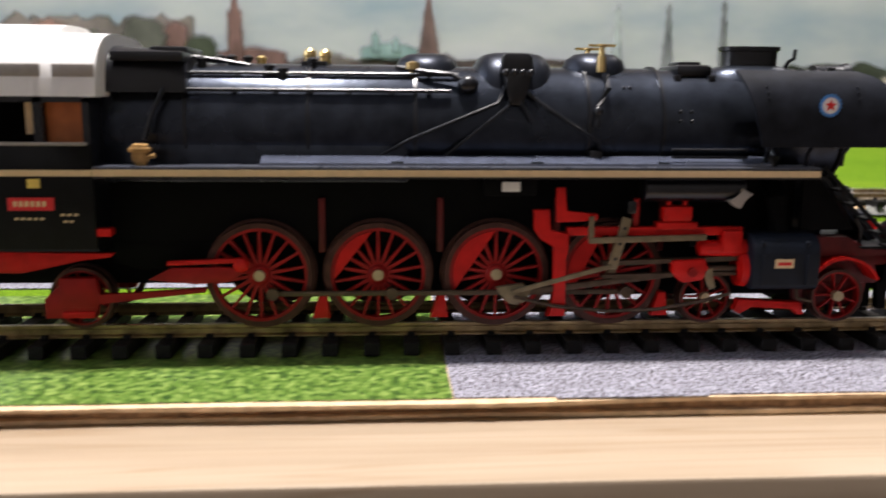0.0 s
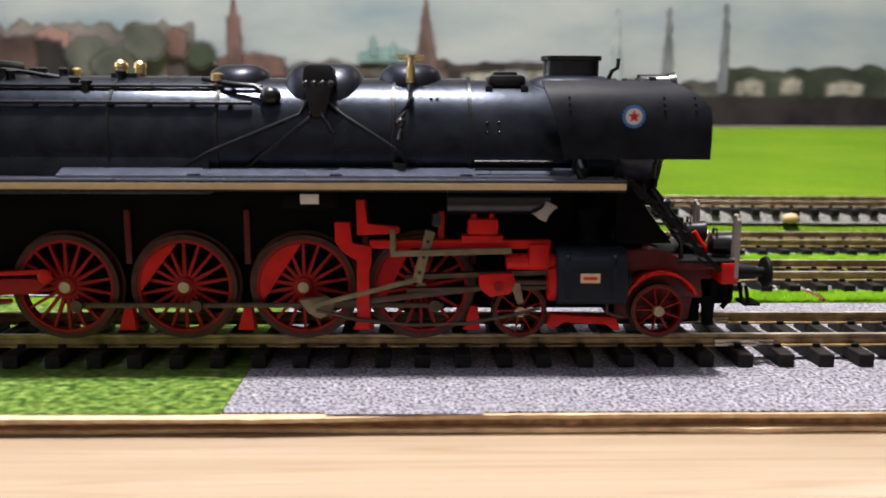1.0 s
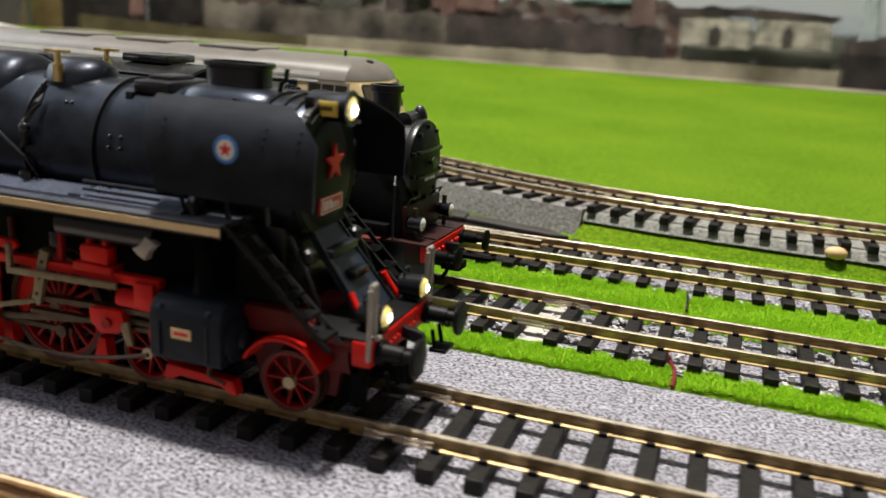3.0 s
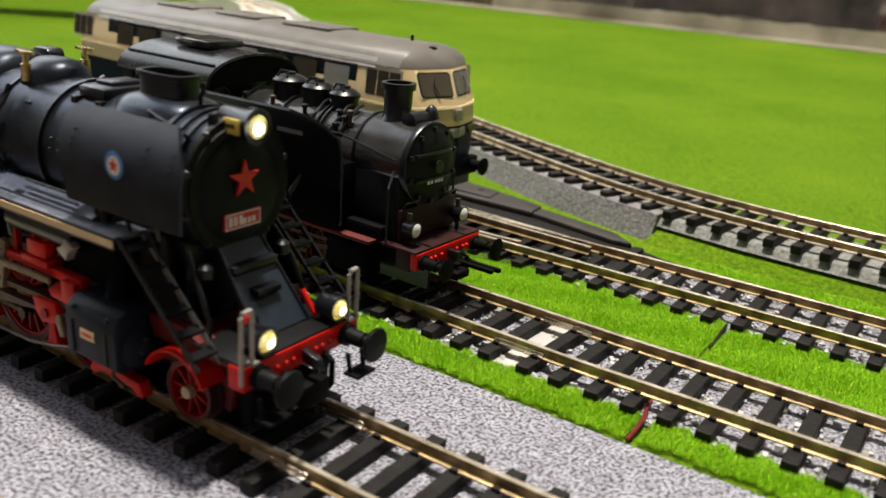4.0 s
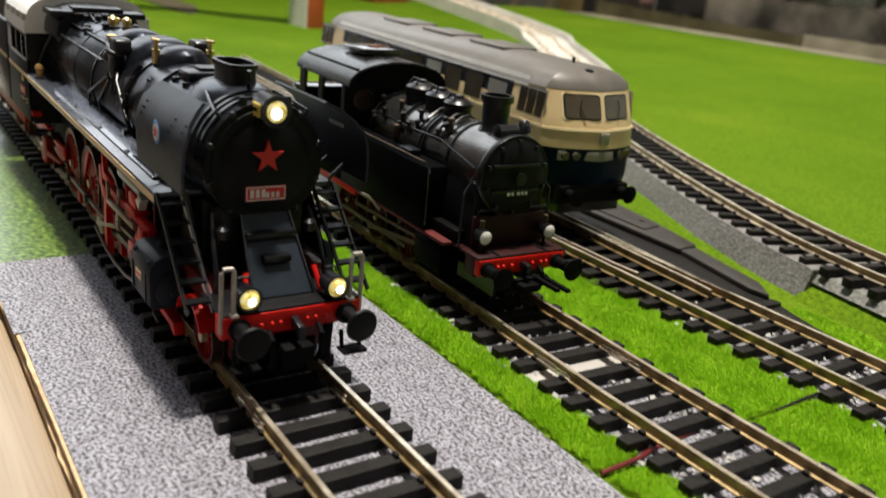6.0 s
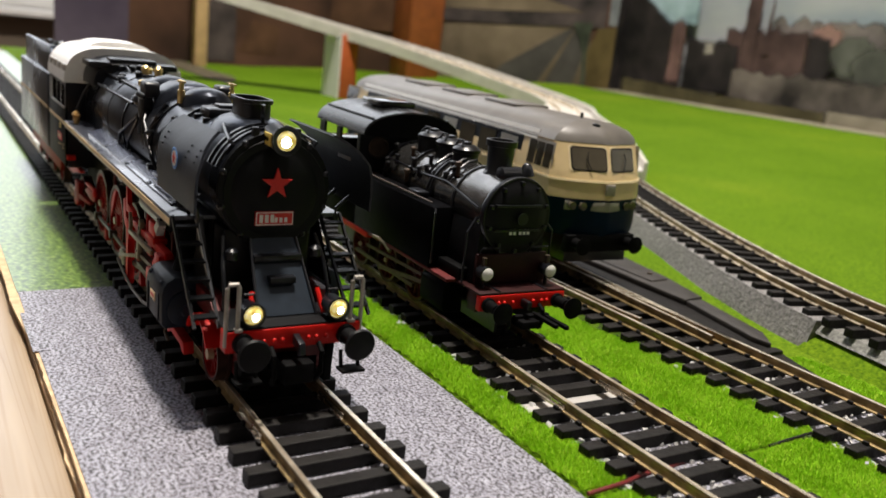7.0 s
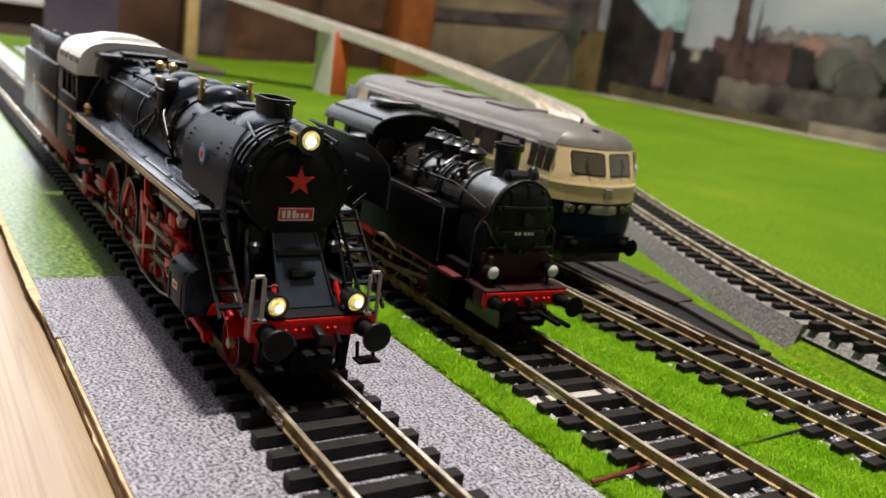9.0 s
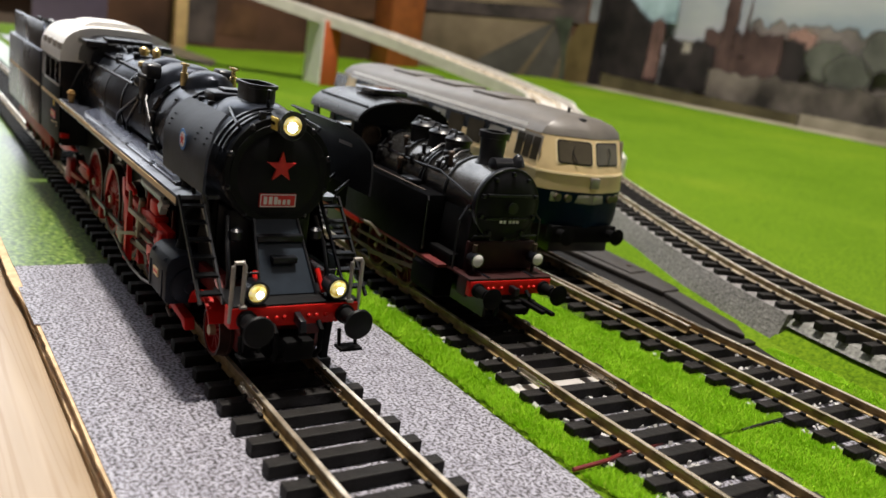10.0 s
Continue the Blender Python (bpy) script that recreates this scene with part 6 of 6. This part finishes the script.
def ramp_track():
    t = thing("ramp_viaduct", "pale grey plastic ramp rising on posts", "viaduct")
    line = smooth_line(RAMP, 8)

    def sweep(prof):
        rings = []
        for i, p in enumerate(line):
            d = (line[min(i + 1, len(line) - 1)] - line[max(0, i - 1)])
            d.z = 0
            d.normalize()
            nn = Vector((-d.y, d.x, 0))
            rings.append([tuple(p + nn * u + Vector((0, 0, w))) for u, w in prof])
        return loft(B(), rings)
    part("deck", sweep([(-19, -9), (19, -9), (19, -5), (-19, -5)]), RAMPGREY, t)
    for s in (-1, 1):
        part("side_wall", sweep([(s * 19.2, -10), (s * 21.5, -10), (s * 21.5, 0.5), (s * 19.2, 0.5)]), RAMPGREY, t)
        part("rail", sweep([(s * 8.7 - 0.5, -4.8), (s * 8.7 + 0.5, -4.8), (s * 8.7 + 0.5, -2.2), (s * 8.7 - 0.5, -2.2)]), RAIL, t)
    for i in (41,):
        p = line[i]
        post = part("post", box(B(), -697, -657, 314.6, 333, -2, p.z - 9, 0.4), POSTRED, t, "orange-red post")
        part("post_face", box(B(), -697, -657.4, 313.2, 314.6, -2, p.z - 9), WHITE, post, "white face of the post")
    return t


ramp_track()


def dirt_path():
    near = [(-742 - 10 * k, 224 - 5 * math.sin(k * 0.1) + 1.5 * noise.noise((k * 0.6, 1, 0))) for k in range(33)]
    far = [(-742 - 10 * k, 226 + 36 * min(1, k / 9) ** 0.7 + 1.5 * noise.noise((k * 0.6, 7, 0))) for k in range(33)]
    bm = prism(B(), near + far[::-1], "z", -0.3, 0.9)
    return tagged(link_mesh("dirt_path", bm, DIRT), "dull brown dirt path across the grass mat", "path", kind="structure")


DIRT = mat("brown_dirt", (0.075, 0.06, 0.032), 0.95, 0, 0.5, 120, 0.5, 500)
dirt_path()
for x, y, w, h, m, nm, lb in ((-1000, 268, 8, 300, PINEPOST, "pine_post", "pale pine post at the end of the layout"), (-943, 562, 26, 420, POSTBROWN, "red_post", "wide orange-brown wooden post at the end of the layout")):
    tagged(link_mesh(nm, box(B(), x - w, x + w, y - w, y + w, -2, h, 1.0), m), lb, "post")

# ---- picture panels behind the layout ----


def sky_nodes(nt, b, co):
    c = ramp(nt, tex_noise(nt, co, 5.0, 5, (1, 1, 2.6)), [(0.3, (0.20, 0.265, 0.32)), (0.5, (0.34, 0.365, 0.385)), (0.7, (0.44, 0.45, 0.45))])
    nt.links.new(c, b.inputs["Base Color"])


SKYPRINT = node_mat("printed_cloudy_sky", 0.75, sky_nodes, 0.2)


def flat(name, base, second=None, scale=30, vary=0.25):
    return mat(name, base, 0.8, 0, vary, scale, second=second, spec=0.2)


P_BRICK = flat("print_brick_red", (0.10, 0.058, 0.052), (0.17, 0.10, 0.09))
P_TREEHAZE = flat("print_dim_trees", (0.036, 0.04, 0.033), (0.08, 0.083, 0.07), 22, 0.5)
P_VERGE = flat("print_olive_verge", (0.045, 0.04, 0.018), (0.09, 0.078, 0.04), 22)
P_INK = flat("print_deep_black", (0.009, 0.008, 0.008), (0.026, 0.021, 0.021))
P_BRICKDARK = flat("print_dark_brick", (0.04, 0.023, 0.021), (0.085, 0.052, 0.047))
P_HAZEGREEN = flat("print_hazy_hill", (0.10, 0.095, 0.085), (0.19, 0.165, 0.15), 16, 0.35)
P_ROOFHAZE = flat("print_dim_brown_roofs", (0.05, 0.043, 0.039), (0.115, 0.098, 0.086), 20, 0.6)
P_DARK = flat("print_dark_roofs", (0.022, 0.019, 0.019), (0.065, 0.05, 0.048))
P_TREE = flat("print_dark_tree", (0.020, 0.026, 0.017), (0.05, 0.06, 0.04))
P_GREEN = flat("print_hazy_trees", (0.045, 0.050, 0.042), (0.115, 0.115, 0.10), 14, 0.45)
P_PINK = flat("print_pink_roof", (0.27, 0.16, 0.13), (0.34, 0.21, 0.17))
P_TEAL = flat("print_copper_green_roof", (0.15, 0.24, 0.24), (0.20, 0.28, 0.28))
P_SPIRE = flat("print_brown_spire", (0.11, 0.07, 0.065), (0.15, 0.10, 0.09))
P_HAZE = flat("print_hazy_tower", (0.26, 0.30, 0.31), (0.3, 0.33, 0.34))
P_SKYB = flat("print_pale_blue_sky", (0.24, 0.36, 0.40), (0.32, 0.43, 0.47))
P_TOWER = flat("print_grey_tower", (0.12, 0.13, 0.14), (0.16, 0.17, 0.18))
P_HOUSE = flat("print_pale_houses", (0.16, 0.15, 0.13), (0.34, 0.31, 0.27), 60)
P_FIELD = flat("print_brown_field", (0.075, 0.055, 0.034), (0.15, 0.115, 0.078), 12)
P_ROAD = flat("print_dark_road", (0.035, 0.033, 0.030), (0.06, 0.055, 0.05), 20)
P_BROWN = flat("print_dark_brown_wood", (0.030, 0.016, 0.010), (0.075, 0.036, 0.022), 10)
P_WARM = flat("print_warm_brown", (0.055, 0.026, 0.014), (0.085, 0.042, 0.022), 20)
P_OCHRE = flat("print_ochre_trees", (0.07, 0.05, 0.016), (0.11, 0.08, 0.03), 20)
P_STRIP = flat("dull_gravel_strip", (0.14, 0.12, 0.075), (0.27, 0.245, 0.19), 12, 0.4)


def town_nodes(nt, b, co):
    # small blurred house fronts and roofs in mauve, brown and grey
    v = nt.nodes.new("ShaderNodeTexVoronoi")
    v.feature = "SMOOTH_F1"
    v.inputs["Scale"].default_value = 55
    v.inputs["Smoothness"].default_value = 0.6
    mp = nt.nodes.new("ShaderNodeMapping")
    mp.inputs["Scale"].default_value = (1.0, 1.0, 1.5)
    nt.links.new(co.outputs["Object"], mp.inputs["Vector"])
    nt.links.new(mp.outputs["Vector"], v.inputs["Vector"])
    sep = nt.nodes.new("ShaderNodeSeparateColor")
    nt.links.new(v.outputs["Color"], sep.inputs["Color"])
    c = ramp(nt, sep.outputs[0], [(0.15, (0.035, 0.028, 0.027)), (0.4, (0.11, 0.068, 0.058)), (0.6, (0.10, 0.092, 0.085)), (0.85, (0.21, 0.18, 0.16))])
    tone = ramp(nt, tex_noise(nt, co, 14, 5), [(0.3, (0.55, 0.55, 0.55)), (0.7, (1.15, 1.1, 1.1))])
    nt.links.new(mixed(nt, c, tone, 1.0, "MULTIPLY"), b.inputs["Base Color"])


P_TOWN = node_mat("print_blurred_town", 0.8, town_nodes, 0.2)
PY = 800.0
FAINT = {}


def faint(m, a):
    """A thin, half clear ink of the same print."""
    key = (m.name, a)
    if key not in FAINT:
        c = m.copy()
        nt = c.node_tree
        out, b = nt.nodes["Material Output"], nt.nodes["Principled BSDF"]
        mx, tr = nt.nodes.new("ShaderNodeMixShader"), nt.nodes.new("ShaderNodeBsdfTransparent")
        mx.inputs[0].default_value = a
        nt.links.new(tr.outputs[0], mx.inputs[1])
        nt.links.new(b.outputs[0], mx.inputs[2])
        nt.links.new(mx.outputs[0], out.inputs["Surface"])
        FAINT[key] = c
    return FAINT[key]


def grown(pts, g):
    cx, cz = sum(p[0] for p in pts) / len(pts), sum(p[1] for p in pts) / len(pts)
    out = []
    for x, z in pts:
        d = max(1.0, math.hypot(x - cx, z - cz))
        out.append((x + g * (x - cx) / d, z + g * (z - cz) / d))
    return out


def ragged(pts, seed, step=5.0, amp=1.6):
    out = []
    for (x0, z0), (x1, z1) in zip(pts, pts[1:] + pts[:1]):
        n = max(1, int(math.hypot(x1 - x0, z1 - z0) / step))
        for k in range(n):
            u = k / n
            x, z = x0 + (x1 - x0) * u, z0 + (z1 - z0) * u
            out.append((x + amp * noise.noise((x * 0.15, z * 0.15, seed)), z + amp * noise.noise((x * 0.15, z * 0.15, seed + 7))))
    return out




def city_panel():
    t = thing("city_backdrop", "printed city skyline panel with cloudy sky", "backdrop", kind="structure")
    part("sky_sheet", box(B(), -760, 1250, PY, PY + 4, 15, 420), SKYPRINT, t)

    made = []

    def piece(name, m, pts, k):
        d = 0.6 + 0.5 * len(made)
        made.append(name)
        pts = ragged(pts, len(made) * 3.1)
        part(name, prism(B(), grown(pts, -2.5), "y", PY - d - 0.02, PY - d), m, t)
        for q, (g, a) in enumerate(((-0.8, 0.6), (1.0, 0.4), (3.0, 0.22))):
            bm = B()
            bm.faces.new([bm.verts.new((x, PY - d + 0.05 + 0.06 * q, z)) for x, z in grown(pts, g)])
            part("soft_edge", bm, faint(m, a), t)

    def crown(x, z, r, seed):
        rng = random.Random(seed)
        return [(x + r * (1 + rng.uniform(-0.14, 0.14)) * math.cos(2 * math.pi * q / 22), z + r * 0.85 * (1 + rng.uniform(-0.14, 0.14)) * math.sin(2 * math.pi * q / 22)) for q in range(22)]

    def skyline(x0, x1, z, amp, seed, n=40):
        top = [(x0 + (x1 - x0) * q / n, z + amp * noise.noise((q * 0.37, seed, 0)) + 0.5 * amp * noise.noise((q * 1.3, seed, 4))) for q in range(n + 1)]
        return [(x0, 12)] + top + [(x1, 12)]
    piece("far_hill", P_HAZEGREEN, skyline(-525, -300, 131, 13, 1.0), 1)
    piece("hazy_roofs", P_TOWN, skyline(-330, 30, 92, 11, 2.0), 1)
    piece("hazy_roofs", P_GREEN, skyline(0, 330, 72, 7, 8.0), 1)
    piece("tree_line", P_TREE, skyline(290, 1250, 88, 9, 3.0, 70), 1)
    for x0, x1, z0, z1, m in ((-469, -435, 106, 126, P_PINK), (-330, -306, 96, 126, P_BRICK), (-275, -200, 76, 100, P_BRICK), (-118, -55, 92, 106, P_TEAL), (-106, -98, 98, 118, P_TEAL), (-84, -76, 98, 112, P_TEAL)):
        piece("house", m, [(x0, z0), (x1, z0), (x1, z1 - 3), ((x0 + x1) / 2, z1 + 3), (x0, z1 - 3)], 3)
    piece("church_tower", P_BRICK, [(-263, 66), (-246, 66), (-247, 138), (-250, 142), (-254, 172), (-259, 142), (-262, 138)], 4)
    piece("church_spire", P_SPIRE, [(-57, 66), (-30, 66), (-32, 96), (-44, 170), (-55, 96)], 4)
    for x, z, w in ((167, 150, 9), (225, 152, 8), (288, 156, 6)):
        piece("lattice_tower", P_HAZE if x < 200 else P_TOWER, [(x - w, 60), (x + w, 60), (x + 2, z - 8), (x + 4, z - 6), (x + 2, z), (x - 2, z), (x - 4, z - 6), (x - 2, z - 8)], 3)
    for x, z, r, sd, m in ((-352, 112, 24, 2, P_GREEN), (-290, 100, 17, 3, P_TREE), (-463, 92, 31, 4, P_INK), (-412, 98, 26, 5, P_TREEHAZE), (-384, 84, 26, 6, P_TREEHAZE)):
        piece("tree", m, crown(x, z, r, sd), 5)
    # dark street end of the print
    piece("blue_sky_gap", P_SKYB, [(-742, 120), (-632, 120), (-634, 170), (-742, 170)], 6)
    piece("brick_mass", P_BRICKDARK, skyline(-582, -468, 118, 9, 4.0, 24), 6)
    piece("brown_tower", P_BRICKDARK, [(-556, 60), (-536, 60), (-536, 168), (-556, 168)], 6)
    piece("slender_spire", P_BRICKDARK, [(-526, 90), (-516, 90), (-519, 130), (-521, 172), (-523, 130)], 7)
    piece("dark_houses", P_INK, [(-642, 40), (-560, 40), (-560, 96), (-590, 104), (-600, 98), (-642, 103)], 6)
    piece("pale_front", P_HOUSE, [(-612, 86), (-598, 86), (-598, 100), (-612, 100)], 7)
    piece("pale_front", P_HOUSE, [(-500, 52), (-476, 52), (-476, 66), (-500, 66)], 7)
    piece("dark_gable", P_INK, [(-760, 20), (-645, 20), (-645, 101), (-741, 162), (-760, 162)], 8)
    piece("red_house", P_BRICK, [(-668, 46), (-646, 46), (-646, 118), (-656, 126), (-668, 118)], 8)
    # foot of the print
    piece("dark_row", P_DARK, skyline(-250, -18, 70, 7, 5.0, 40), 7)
    piece("hazy_row", P_ROOFHAZE, skyline(-560, -250, 70, 7, 5.0, 40), 7)
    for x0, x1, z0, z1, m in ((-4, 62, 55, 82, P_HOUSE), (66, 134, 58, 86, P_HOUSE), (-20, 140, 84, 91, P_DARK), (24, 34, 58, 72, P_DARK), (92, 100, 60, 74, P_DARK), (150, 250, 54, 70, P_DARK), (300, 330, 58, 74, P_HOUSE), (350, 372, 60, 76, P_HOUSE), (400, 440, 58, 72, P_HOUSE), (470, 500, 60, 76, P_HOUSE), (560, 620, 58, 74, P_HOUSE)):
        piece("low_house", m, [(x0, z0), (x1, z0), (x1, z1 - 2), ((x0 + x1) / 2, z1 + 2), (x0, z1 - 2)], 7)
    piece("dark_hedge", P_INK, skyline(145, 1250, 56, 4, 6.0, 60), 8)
    piece("pale_road", P_STRIP, [(-420, 22), (148, 24), (148, 40), (-420, 38)], 8)
    piece("dark_verge", P_VERGE, [(-740, 12), (-420, 12), (-420, 36), (-560, 38), (-740, 44)], 8)
    return t


city_panel()


def end_panel():
    t = thing("end_backdrop", "printed countryside panel at the end of the layout", "backdrop", kind="structure")
    c0, c1 = Vector((-758, 796, 0)), Vector((-1060, 480, 0))
    along = (c1 - c0) / 1000
    out = Vector((along.y, -along.x, 0)).normalized()
    if out.x < 0:
        out = -out
    made = []

    def piece(name, m, pts):
        d = 0.4 * (len(made) + 1)
        made.append(name)
        bm = B()
        lo = [bm.verts.new(c0 + along * u + out * d + Vector((0, 0, z))) for u, z in pts]
        hi = [bm.verts.new(c0 + along * u + out * (d + 0.3) + Vector((0, 0, z))) for u, z in pts]
        n = len(pts)
        bm.faces.new(lo), bm.faces.new(hi)
        for k in range(n):
            bm.faces.new((lo[k], lo[(k + 1) % n], hi[(k + 1) % n], hi[k]))
        part(name, bm, m, t)
    piece("sheet", P_BROWN, [(0, 0), (1000, 0), (1000, 300), (0, 300)])
    piece("hazy_sky", P_TOWER, [(0, 110), (70, 110), (80, 220), (0, 220)])
    piece("field", P_FIELD, [(120, 12), (640, 12), (640, 90), (400, 96), (120, 108)])
    piece("road", P_ROAD, [(170, 12), (450, 12), (400, 40), (250, 84), (160, 108), (140, 60)])
    piece("road_edge", P_FIELD, [(262, 12), (290, 12), (176, 100), (172, 100)])
    piece("dark_hill", P_DARK, [(80, 106), (400, 98), (640, 94), (640, 300), (80, 300)])
    piece("far_field", P_FIELD, [(150, 124), (420, 116), (640, 112), (640, 126), (300, 140)])
    piece("ochre_trees", P_OCHRE, [(20, 10), (110, 10), (128, 70), (100, 105), (20, 110)])
    piece("bare_tree", P_TREE, [(118, 10), (130, 10), (140, 70), (180, 110), (120, 112), (128, 70)])
    piece("hazy_trees", P_WARM, [(760, 70), (1000, 66), (1000, 117), (760, 117)])
    bm = B()
    box(bm, -1064, -1060, 100, 480, 0, 300)
    part("sheet", bm, P_BROWN, t)
    part("brown_patch", prism(B(), [(340, 20), (395, 18), (400, 60), (360, 66)], "x", -1059.8, -1059.4), P_WARM, t)
    part("dark_door", prism(B(), [(290, 5), (335, 5), (335, 280), (290, 280)], "x", -1059.8, -1059.4), P_DARK, t)
    part("purple_curtain", prism(B(), [(100, 5), (190, 5), (190, 280), (100, 280)], "x", -1059.8, -1059.4), P_PURPLE, t)
    return t


P_PURPLE = flat("print_dull_purple", (0.06, 0.045, 0.075), (0.09, 0.07, 0.10), 8)
end_panel()
slab("gravel_strip", P_STRIP, -760, 1250, 742, 799, 5, 24.5, "pale gravel strip along the foot of the backdrop", "gravel")
# black strip that draws the shadow along the panels' corner edge
slab("panel_edge_shade", P_INK, -764, -756, 776, 794, 0, 420, "dark upright strip for the shadowed corner edge of the backdrop", "post")
